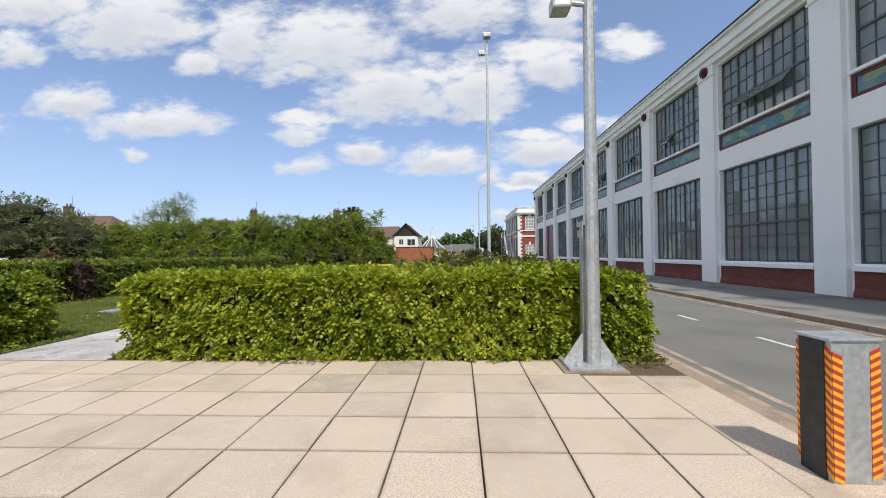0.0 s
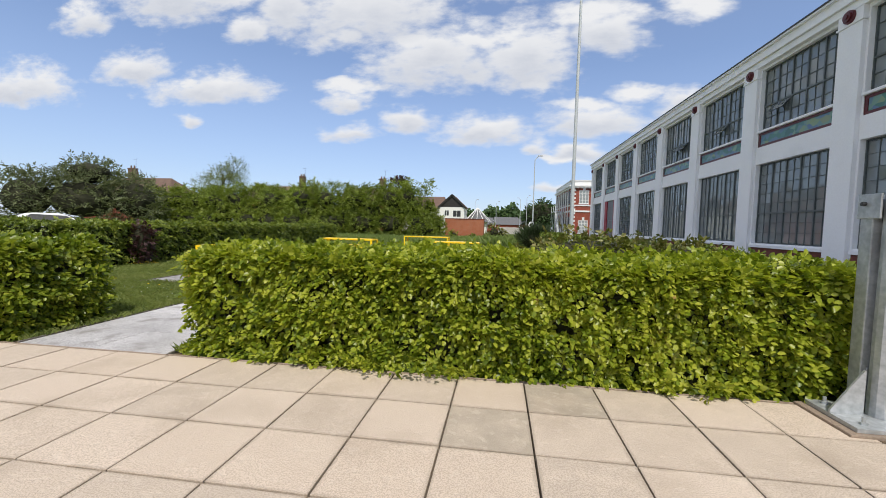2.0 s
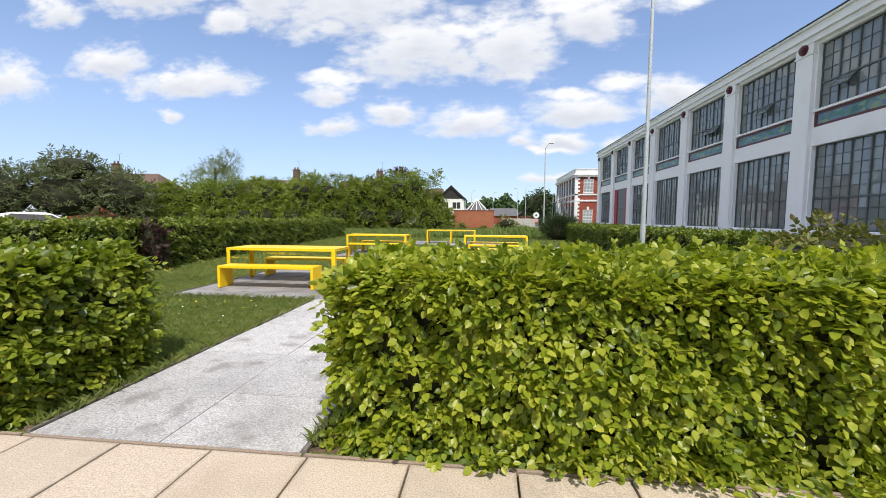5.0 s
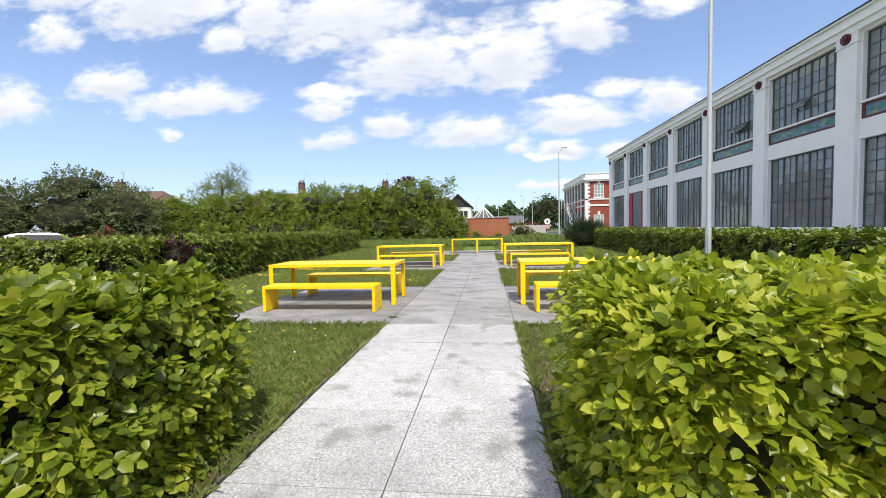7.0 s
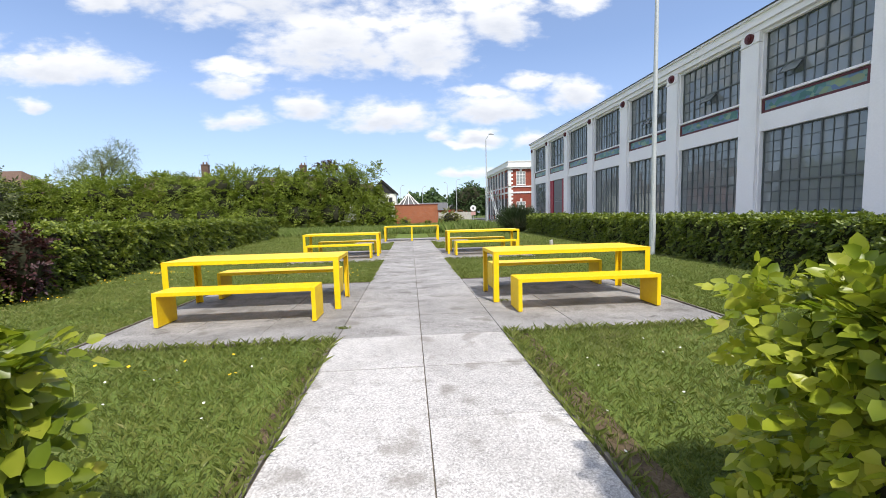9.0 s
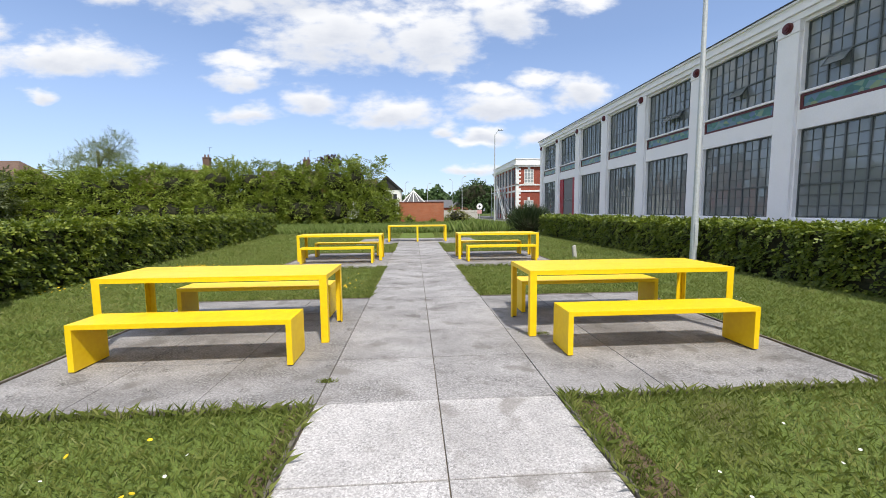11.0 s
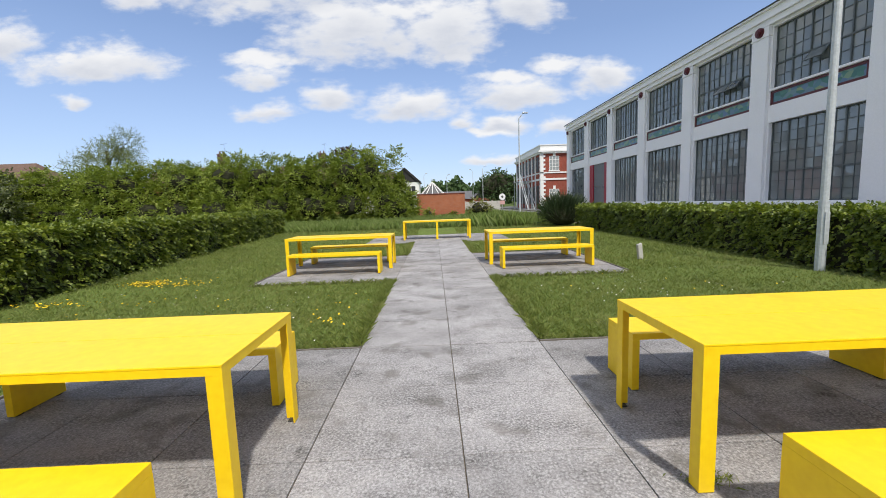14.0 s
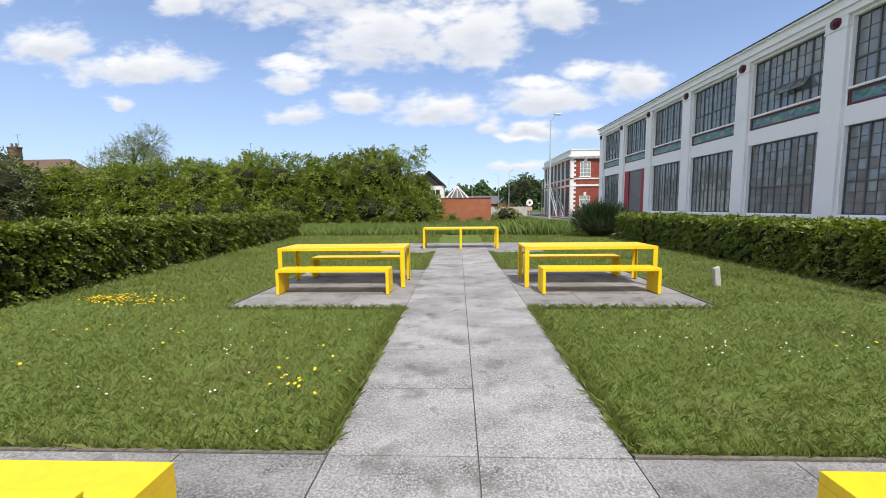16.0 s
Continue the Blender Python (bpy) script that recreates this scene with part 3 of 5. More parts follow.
def sprays(base, along, up, count, length, rs, droop=0.25):
    """Leaf places, normals and tips for twigs that carry leaves by turns to either side."""
    D = unit(along)
    side = unit(np.cross(D, up) + 1e-6)
    U = np.cross(side, D)
    n = len(base)
    s = (np.arange(count) + 0.6) / count
    turn = np.where(np.arange(count) % 2 == 0, 1.0, -1.0)
    L = (length * rs.uniform(0.6, 1.25, n))[:, None, None]
    P = base[:, None] + D[:, None] * L * s[None, :, None] - np.array([0, 0, 1.0]) * L * droop * (s ** 2)[None, :, None]
    T = D[:, None] * (0.45 + 0.9 * (s ** 3))[None, :, None] + side[:, None] * (turn * (1 - 0.75 * s ** 4))[None, :, None] + rs.normal(size=(n, count, 3)) * 0.25 - [0, 0, droop]
    N = np.broadcast_to(U[:, None], (n, count, 3)) + rs.normal(size=(n, count, 3)) * 0.26
    return P.reshape(-1, 3), N.reshape(-1, 3), T.reshape(-1, 3)


def waves(P, k, seed):
    r = np.random.default_rng(seed)
    out = np.zeros(len(P))
    for i in range(5):
        d = r.normal(size=3)
        d *= k * (0.7 + 0.35 * i) / np.linalg.norm(d)
        out += np.sin(P @ d + r.uniform(0, 6.28)) / (1 + 0.5 * i)
    return out / 2.2


def hedge(p0, p1, thick, height, per_m2, size, material, label, seed, rough=0.06, end=0.0, twig=0.17, back=1):
    """A clipped hedge along a line: a twiggy core coloured near-black as inner shade, and a coat of leafy sprays."""
    a, b = Vector((*p0, 0)), Vector((*p1, 0))
    length, ang = (b - a).length, math.atan2(b.y - a.y, b.x - a.x)
    top = thing("hedge", (a.x + b.x) / 2, (a.y + b.y) / 2, 0, label, "hedge")
    turn = Matrix.Translation(a) @ Matrix.Rotation(ang, 4, "Z")
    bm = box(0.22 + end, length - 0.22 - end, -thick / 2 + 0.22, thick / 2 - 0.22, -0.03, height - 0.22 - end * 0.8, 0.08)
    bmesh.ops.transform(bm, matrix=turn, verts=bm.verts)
    part("shade_core", bm, M_INNER_SHADE, top, "twiggy hedge core with inner shade in its colour")
    rs = np.random.default_rng(seed)
    Bs, Ds, Us = [], [], []
    faces = [(length * height, 0), (length * height, 1), (length * thick * 1.15, 2), (thick * height, 3), (thick * height, 4)]
    faces += [(length * 0.30, 5), (thick * 0.30, 6)]
    for area, k in faces:
        n = int(area * per_m2 / 7 * (0.4 if k == back else 1))
        u, v = rs.uniform(0, 1, n), rs.uniform(0, 1, n)
        sgn = np.full(n, -1.0 if k in (0, 3) else 1.0)
        if k < 2:
            P = np.stack([u * length, sgn * thick / 2, v ** 0.92 * height], 1)
            N = np.stack([np.zeros(n), sgn, np.zeros(n)], 1)
        elif k == 2:
            P = np.stack([u * length, (v - 0.5) * thick, np.full(n, height)], 1)
            N = np.tile([0.0, 0.0, 1.0], (n, 1))
        elif k < 5:
            P = np.stack([np.where(sgn < 0, 0.0, length), (u - 0.5) * thick, v * height], 1)
            N = np.stack([sgn, np.zeros(n), np.zeros(n)], 1)
        else:
            # round the shoulders, so that side and top run into each other
            th, sgn = rs.uniform(0, math.pi / 2, n), rs.choice([-1.0, 1.0], n)
            out, lift = 0.17 * np.cos(th), 0.17 * np.sin(th)
            if k == 5:
                P = np.stack([u * length, sgn * (thick / 2 - 0.17 + out), height - 0.17 + lift], 1)
                N = np.stack([np.zeros(n), sgn * np.cos(th), np.sin(th)], 1)
            else:
                P = np.stack([length / 2 + sgn * (length / 2 - 0.17 + out), (u - 0.5) * thick, height - 0.17 + lift], 1)
                N = np.stack([sgn * np.cos(th), np.zeros(n), np.sin(th)], 1)
        e = np.clip((P[:, 2] - height + 0.22) / 0.22, 0, 1)
        q = np.clip((np.abs(P[:, 1]) - thick / 2 + 0.22) / 0.22, 0, 1)
        c = np.clip((np.abs(P[:, 0] - length / 2) - length / 2 + 0.2) / 0.2, 0, 1)
        if k < 5:
            P[:, 1] -= np.sign(P[:, 1]) * 0.07 * (e ** 2 + c ** 2)
            P[:, 2] -= 0.06 * (q ** 2 + c ** 2) * (P[:, 2] > height * 0.5)
            P[:, 0] -= np.sign(P[:, 0] - length / 2) * 0.09 * (e ** 2 + q ** 2)
        swell = rough * waves(P, 5.0, seed + 1) + rough * 0.9 * waves(P, 15.0, seed + 2)
        P += N * (swell - twig * 0.62 - rs.exponential(0.03, n))[:, None]
        # the ends hang lower and lean in towards the top
        d = np.clip(1 - (length / 2 - np.abs(P[:, 0] - length / 2)) / 0.75, 0, 1)
        P[:, 0] -= np.sign(P[:, 0] - length / 2) * end * d * np.clip(P[:, 2] / height, 0, 1) ** 2
        P[:, 2] *= 1 - end * 0.85 * d ** 2
        P[:, 2] = np.maximum(P[:, 2], 0.05)
        gap = waves(P, 9.0, seed + 3) + 0.7 * waves(P, 24.0, seed + 4)
        sel = (gap < 0.50) | (rs.uniform(0, 1, n) < 0.26)
        P, N = P[sel], N[sel]
        n = len(P)
        lean = rs.normal(size=(n, 3)) * 0.5
        if k == 2:
            D, U = N * 0.45 + lean * [1.3, 1.3, 0.5], N * 1.2 + lean * 0.5
        else:
            D, U = N * 0.6 + lean + [0, 0, -0.35], N * 0.8 + rs.normal(size=(n, 3)) * 0.25 + [0, 0, 0.55]
        Bs.append(P), Ds.append(D), Us.append(U)
    # stray shoots that stand off the clipped top
    n = int(length * 5)
    P = np.stack([rs.uniform(end * 6, length - end * 6, n), rs.uniform(-0.48, 0.48, n) * thick, np.full(n, height - 0.08)], 1)
    Bs.append(P), Ds.append(rs.normal(size=(n, 3)) * 0.35 + [0, 0, 1.0]), Us.append(rs.normal(size=(n, 3)))
    P, N, T = sprays(np.concatenate(Bs), np.concatenate(Ds), np.concatenate(Us), 7, twig, rs, 0.3)
    P[:, 2] = np.maximum(P[:, 2], 0.025)
    me = leaves("leaves", P, N, T, size, 0.74, 0.12)
    me.transform(turn)
    tagged(part("leaves", me, material, top), kind="stuff")
    return top


def bush(name, lumps, count, size, material, label, category, seed, droop=0.3, core=0.72, slim=0.6, trunk=None, arch=4.0):
    """A shrub or tree crown: leaves in clumps over several lumps, round a core coloured near-black as inner shade; a
    trunk where one shows.
    """
    rs = np.random.default_rng(seed)
    x, y = lumps[0][0], lumps[0][1]
    top = thing(name, x, y, 0, label, category)
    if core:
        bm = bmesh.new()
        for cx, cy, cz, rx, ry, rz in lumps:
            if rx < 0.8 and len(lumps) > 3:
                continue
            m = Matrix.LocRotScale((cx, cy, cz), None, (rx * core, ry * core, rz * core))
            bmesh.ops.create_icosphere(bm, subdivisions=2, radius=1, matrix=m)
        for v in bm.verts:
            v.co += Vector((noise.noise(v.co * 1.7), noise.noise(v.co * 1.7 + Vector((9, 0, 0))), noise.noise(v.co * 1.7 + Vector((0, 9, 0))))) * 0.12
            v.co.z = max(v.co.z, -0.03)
        part("shade_core", bm, M_INNER_SHADE, top)
    if trunk:
        bm = bmesh.new()
        h, r = trunk
        rod(bm, (x, y, -0.05), (x + 0.1, y, h), r, r * 0.55, 9)
        for i in range(7):
            a, z0 = i * 2.4, h * (0.45 + 0.07 * i)
            cx, cy, cz, rx, ry, rz = lumps[i % len(lumps)]
            rod(bm, (x + 0.05, y, z0), (cx + math.cos(a) * rx * 0.5, cy + math.sin(a) * ry * 0.5, cz + rz * 0.3), r * 0.4, r * 0.08, 6)
        part("trunk", bm, M_BARK, top)
    vol = np.array([l[3] * l[5] + l[4] * l[5] for l in lumps])
    which = rs.choice(len(lumps), count // 9, p=vol / vol.sum())
    L = np.array(lumps)[which]
    D = unit(rs.normal(size=(len(which), 3)))
    r = rs.uniform(0.72, 1.0, len(which)) + 0.13 * waves(D * 3 + L[:, :3], 1.3, seed + 5)
    C = L[:, :3] + D * L[:, 3:] * r[:, None]
    out = D * 0.8 + rs.normal(size=D.shape) * 0.42 + [0, 0, 0.28]
    P, N, T = sprays(C - unit(out) * size * arch * 0.5, out, D * 0.35 + rs.normal(size=D.shape) * 0.22 + [0, 0, 0.8], 9, size * arch, rs, droop)
    keep = P[:, 2] > 0.03
    me = leaves("leaves", P[keep], N[keep], T[keep], size, slim)
    tagged(part("leaves", me, material, top), kind="stuff")
    return top


def blades(name, P, height, width, material, label, lean=0.45, category="grass"):
    n = len(P)
    a = RNG.uniform(0, 6.283, n)
    side = np.stack([np.cos(a), np.sin(a), np.zeros(n)], 1)
    h = (height * RNG.uniform(0.5, 1.3, n))[:, None]
    d = RNG.normal(size=(n, 3)) * [1, 1, 0]
    tip = P + np.array([0, 0, 1.0]) * h + d * h * lean
    w = (width * RNG.uniform(0.7, 1.3, n))[:, None]
    bend = P + np.array([0, 0, 0.6]) * h + d * h * lean * 0.3 + side * w * 0.55
    V = np.stack([P - side * w / 2, P + side * w / 2, bend, tip], 1)
    base = np.arange(n)[:, None] * 4
    F = base + np.array([[0, 1, 2, 3]])
    return tagged(part(name, mesh_np(name, V.reshape(-1, 3), F), material), label, category, kind="stuff")


# ---------------------------------------------------------------- ground, road, paving
SLAB = 0.96                      # path slab
TILE_X, TILE_Y = 0.635, 0.63     # paving stone
LAWN_Z = -0.022


def ground():
    """One sheet to the horizon, let down under the road and the paved ground."""
    xs = [-900, -16.0, -15.9, 8.45, 8.62, 13.6, 13.65, 900]
    ys = [-900, -18.0, -17.9, -4.62, -4.60, 900]
    V, F = [], []
    for y in ys:
        for i, x in enumerate(xs):
            paved = 2 <= i <= 4 and -18.0 < y < -4.61
            V.append((x, y, -0.25 if i in (4, 5) else (-0.08 if paved and i < 4 else LAWN_Z)))
    for j in range(len(ys) - 1):
        for i in range(len(xs) - 1):
            a = j * len(xs) + i
            F.append((a, a + 1, a + 1 + len(xs), a + len(xs)))
    tagged(part("ground", mesh_np("ground", V, F), M_LAWN), "mown green lawn and rough grass ground", "ground", kind="structure")


def road():
    r = tagged(part("road", box(8.80, 13.5, -60, 95, -0.24, -0.075), M_ROAD), "worn grey asphalt road with yellow lines", "road", kind="structure")
    for x0 in (8.90, 9.10, 13.10, 13.28):
        part("yellow_line", box(x0, x0 + 0.09, -60, 52, -0.076, -0.071), M_LINE, r, "faded yellow road line")
    for k in range(-12, 20):
        y = -3.54 + 2.6 * k
        part("centre_dash", box(11.14, 11.22, y, y + 0.8, -0.076, -0.071), M_WLINE, r, "worn white dash")
    part("cross_road", box(-60, 60, 95, 103, -0.24, -0.012), M_ROAD, r)


def kerbs():
    for name, x0, x1, z in (("kerb", 8.615, 8.80, -0.012), ("kerb", 13.5, 13.66, 0.035)):
        base = tagged(part(name, box(x0 + 0.004, x1 - 0.004, -60, 94.9, -0.24, z - 0.02), M_JOINT), "weathered concrete kerb beside the road", "kerb", kind="structure")
        bm = box(x0, x1, -0.445, 0.445, -0.2, z, 0.012)
        me = bpy.data.meshes.new("kerb_stone")
        bm.to_mesh(me), bm.free()
        me.materials.append(M_KERB)
        for k in range(-16, 44):
            ob = part("kerb_stone", me, None, base)
            ob.location = (0, 0.9 * k, 0)
    tagged(part("footway", box(13.66, 17.69, -60, 94.9, -0.2, 0.02), M_FOOTWAY), "grey asphalt footway along the factory", "pavement", kind="structure")


def paving():
    bed = tagged(part("pavement", box(-15.9, 8.61, -17.9, -4.62, -0.09, -0.042), M_JOINT), "buff square paving stones with dark joints", "pavement", kind="structure")
    g = 0.0062
    bm = box(g, TILE_X - g, g + 0.002, TILE_Y - g - 0.002, -0.06, 0.0, 0.005)
    me = bpy.data.meshes.new("paving_stone")
    bm.to_mesh(me), bm.free()
    me.materials.append(M_FLAG)
    rs = random.Random(3)
    rest = bmesh.new()
    for i in range(-26, 14):
        for j in range(0, 21):
            x, y = 0.395 + TILE_X * i, -4.625 - TILE_Y * (j + 1)
            if x + TILE_X > 8.35 or (x > 7.3 and y > -5.3):
                continue
            if -3 <= i and j < 11:
                ob = part("paving_stone", me, None, bed)
                ob.location = (x, y, rs.uniform(-0.003, 0.002))
                ob.rotation_euler = (rs.uniform(-0.003, 0.003), rs.uniform(-0.003, 0.003), rs.uniform(-0.002, 0.002))
            else:
                add_box(rest, x + g, x + TILE_X - g, y + g, y + TILE_Y - g, -0.06, 0.0)
    tagged(part("paving_stones", rest, M_FLAG, bed), kind="stuff")
    part("edge_course", boxes([(-15.9, -1.0, -4.622, -4.60, -0.06, 0.004), (-0.98, 0.98, -4.622, -4.60, -0.06, 0.001), (1.0, 7.38, -4.622, -4.60, -0.06, 0.004)], 0.004), M_KERB, bed, "narrow concrete edging course")
    # the strip beside the kerb
    part("edge_strip", box(8.02, 8.61, -17.9, -5.262, -0.06, -0.004, 0.004), M_FLAG, bed)
    tagged(part("planting_bed", box(7.39, 8.6, -5.25, -4.62, -0.07, -0.008), M_SOIL), "bare brown soil beside the hedge", "soil", kind="structure")


def path():
    for s in (-1, 1):
        a, b = sorted((s * 1.001, s * (1.13 if s < 0 else 1.24)))
        tagged(part("soil_strip", box(a, b, -4.55, -0.06, LAWN_Z - 0.05, LAWN_Z + 0.004), M_SOIL), "bare brown earth along the edging board", "soil", kind="structure")
    bed = tagged(part("path", boxes([(-0.97, 0.97, -4.6, 19.2, -0.1, -0.012)] + [(s * 0.97 if s > 0 else -3.86, 3.86 if s > 0 else -0.97, y0, y0 + 4 * SLAB, -0.1, -0.012) for s in (-1, 1) for y0 in (0.0, 8 * SLAB)]
                    + [(-2.9, -0.97, 16 * SLAB, 19.2, -0.1, -0.012), (0.97, 2.9, 16 * SLAB, 19.2, -0.1, -0.012)]), M_JOINT),
                 "pale exposed-aggregate concrete slab path", "path", kind="structure")
    g = 0.004
    bm = box(g, SLAB - g, g, SLAB - g, -0.08, 0.0, 0.003)
    me = bpy.data.meshes.new("path_slab")
    bm.to_mesh(me), bm.free()
    me.materials.append(M_AGG)
    worn = me.copy()
    worn.materials[0] = M_PAD
    stained = me.copy()
    stained.materials[0] = M_STAINED
    rs = random.Random(5)
    cells = [(i, j) for i in (-1, 0) for j in range(-5, 20)]
    cells += [(i, j) for i in (-4, -3, -2, 1, 2, 3) for k in (0, 8) for j in range(k, k + 4)]
    cells += [(i, j) for i in (-3, -2, 1, 2) for j in range(16, 20)]
    for i, j in cells:
        if j == -5:
            part("path_slab", box(i * SLAB + g, (i + 1) * SLAB - g, -4.594, -4 * SLAB - g, -0.08, 0.0, 0.003), M_AGG, bed)
            continue
        ob = part("path_slab", me if j < 0 else worn if i in (-1, 0) else stained, None, bed)
        ob.location = (i * SLAB, j * SLAB, rs.uniform(-0.003, 0.002))
        ob.rotation_euler = (rs.uniform(-0.002, 0.002), rs.uniform(-0.002, 0.002), 0)
    rows = []
    for s in (-1, 1):
        x0, x1 = (0.972, 1.0) if s > 0 else (-1.0, -0.972)
        for y0, y1 in ((-4.58, -0.03), (3.88, 8 * SLAB - 0.03), (11.56, 16 * SLAB - 0.03)):
            rows.append((x0, x1, y0, y1, -0.1, 0.012 if y0 < 0 else -0.004))
        for y in (-0.03, 4 * SLAB + 0.004, 8 * SLAB - 0.03, 12 * SLAB + 0.004):
            rows.append((x0 if s > 0 else -3.88, 3.88 if s > 0 else x1, y, y + 0.026, -0.1, 0.010))
        for y0 in (0, 8 * SLAB):
            rows.append((3.862 if s > 0 else -3.888, 3.888 if s > 0 else -3.862, y0, y0 + 4 * SLAB, -0.1, 0.010))
    for k, r in enumerate(rows):
        part("edging_board", box(*r, 0.003), M_EDGE, bed, "thin weathered edging board")


# ---------------------------------------------------------------- the factory
FX = 17.70                        # front of the pilasters
PITCH, Y0, BAYS = 6.266, 53.43, 12
WIDE = 4.96


def factory():
    top = thing("factory_building", 24, 20, 0, "long two-storey white painted factory with steel-framed windows", "building")
    gx, wx = FX + 0.42, FX + 0.17
    ylo = Y0 - PITCH * BAYS
    for k in range(BAYS + 1):
        y = Y0 - PITCH * k
        part("pier", box(wx, wx + 0.7, y - 0.652, y + 0.652, -0.1, 10.118), M_WHITE, top)
        bm = bmesh.new()
        add_box(bm, FX, wx - 0.002, y - 0.56, y + 0.56, -0.1, 9.60, 0.02)
        add_box(bm, FX - 0.05, wx - 0.002, y - 0.62, y + 0.62, 9.60, 9.68, 0.015)
        add_box(bm, FX - 0.02, wx - 0.002, y - 0.58, y + 0.58, 9.68, 10.12, 0.015)
        part("pilaster", bm, M_WHITE, top)
        bm = bmesh.new()
        for r, d in ((0.26, 0.10), (0.19, 0.16), (0.10, 0.20)):
            rod(bm, (FX - 0.02, y, 9.93), (FX - 0.02 - d, y, 9.93), r, r * 0.93, 20)
        part("roundel", bm, M_MAROON, top, "dark red round boss")
    for out, z0, z1 in ((0.04, 10.12, 10.42), (0.16, 10.421, 10.56), (0.10, 10.561, 10.86), (0.24, 10.861, 10.95)):
        part("cornice_course", box(FX - out, FX + 0.9, ylo - 0.7, Y0 + 0.6 + out, z0, z1, 0.012), M_WHITE, top, "moulded white cornice course")
    part("roof", box(FX - 0.27, 33, ylo - 0.7, Y0 + 0.9, 10.95, 11.02), M_DARK, top, "dark flat roof edge")
    part("end_wall", box(wx + 0.7, 33, Y0 + 0.1, Y0 + 0.65, -0.1, 10.9), M_WHITE, top)
    part("far_wall", boxes([(32.5, 33, ylo - 0.6, Y0 + 0.1, -0.1, 10.9), (wx + 0.7, 32.5, ylo - 0.65, ylo - 0.1, -0.1, 10.9)]), M_WHITE, top)
    part("interior", boxes([(24.0, 24.3, ylo, Y0, 0.0, 10.9), (gx + 0.3, 24.0, ylo, Y0, -0.05, 0.1), (gx + 0.3, 24.0, ylo, Y0, 5.25, 6.0), (gx + 0.3, 24.0, ylo, Y0, 10.3, 10.6)]
                            + [(gx + 0.35, 24.0, Y0 - PITCH * k - 0.15, Y0 - PITCH * k + 0.15, 0.1, 5.2) for k in range(2, BAYS, 2)]), M_INSIDE, top)
    def shared(name, bm, material):
        me = bpy.data.meshes.new(name)
        bmesh.ops.recalc_face_normals(bm, faces=bm.faces)
        bm.to_mesh(me), bm.free()
        me.materials.append(material)
        return me

    def kit(z0, z1, rows, split):
        """The meshes of one kind of window, about y = 0: outer frame, mullions, bars and a pane."""
        w, t = WIDE - 0.02, 0.05
        outer = boxes([(gx - 0.06, gx + 0.03, -w / 2, -w / 2 + t, z0, z1), (gx - 0.06, gx + 0.03, w / 2 - t, w / 2, z0, z1), (gx - 0.06, gx + 0.03, -w / 2 + t, w / 2 - t, z0, z0 + t), (gx - 0.06, gx + 0.03, -w / 2 + t, w / 2 - t, z1 - t, z1)])
        cw, ch = (w - 2 * t) / 10, (z1 - z0 - 2 * t) / rows
        return dict(w=w, t=t, cw=cw, ch=ch, z0=z0, rows=rows, split=split, outer=shared("window", outer, M_STEEL),
                    thick=shared("mullion", box(gx - 0.065, gx + 0.03, -0.036, 0.036, z0 + t, z1 - t), M_STEEL), thin=shared("glazing_bar", box(gx - 0.03, gx + 0.02, -0.013, 0.013, z0 + t, z1 - t), M_STEEL),
                    bar=shared("transom", box(gx - 0.034, gx + 0.022, -w / 2 + t, w / 2 - t, -0.014, 0.014), M_STEEL),
                    heavy=shared("transom", box(gx - 0.068, gx + 0.024, -w / 2 + t, w / 2 - t, -0.038, 0.038), M_STEEL), pane=shared("pane", box(-0.003, 0.003, -cw / 2 + 0.012, cw / 2 - 0.012, -ch / 2 + 0.012, ch / 2 - 0.012), M_GLASS))
    UP, LO = kit(6.86, 9.98, 5, 2), kit(1.02, 5.12, 8, 3)
    tilt = random.Random(17)

    def fit_window(yc, k, label, panes=True):
        w = part("window", k["outer"], None, top, label)
        w.location.y = yc
        for i in range(1, 10):
            m = part("mullion" if i % 2 == 0 else "glazing_bar", k["thick"] if i % 2 == 0 else k["thin"], None, w)
            m.location.y = -k["w"] / 2 + k["t"] + k["cw"] * i
        for j in range(1, k["rows"]):
            part("transom", k["heavy"] if j == k["split"] else k["bar"], None, w).location.z = k["z0"] + k["t"] + k["ch"] * j
        for i in range(10):
            for j in range(k["rows"]):
                p = part("pane", k["pane"], None, w)
                p.location = (gx, -k["w"] / 2 + k["t"] + k["cw"] * (i + 0.5), k["z0"] + k["t"] + k["ch"] * (j + 0.5))
                p.rotation_euler = (0, tilt.gauss(0, 0.012), tilt.gauss(0, 0.012))
                p.visible_shadow = False
    rs = random.Random(11)
    for k in range(BAYS):
        yc = Y0 - PITCH * (k + 0.5)
        a, b = yc - WIDE / 2, yc + WIDE / 2
        # spandrel, lintel and ledges
        part("spandrel", box(wx, wx + 0.6, a, b, 5.13, 6.02), M_WHITE, top)
        part("lintel", box(wx, wx + 0.6, a, b, 9.98, 10.118), M_WHITE, top)
        part("panel_back", box(wx + 0.1, wx + 0.6, a, b, 6.02, 6.74), M_WHITE, top)
        part("ledge", box(wx - 0.10, wx + 0.3, a + 0.002, b - 0.002, 6.742, 6.85, 0.012), M_WHITE, top, "projecting white sill")
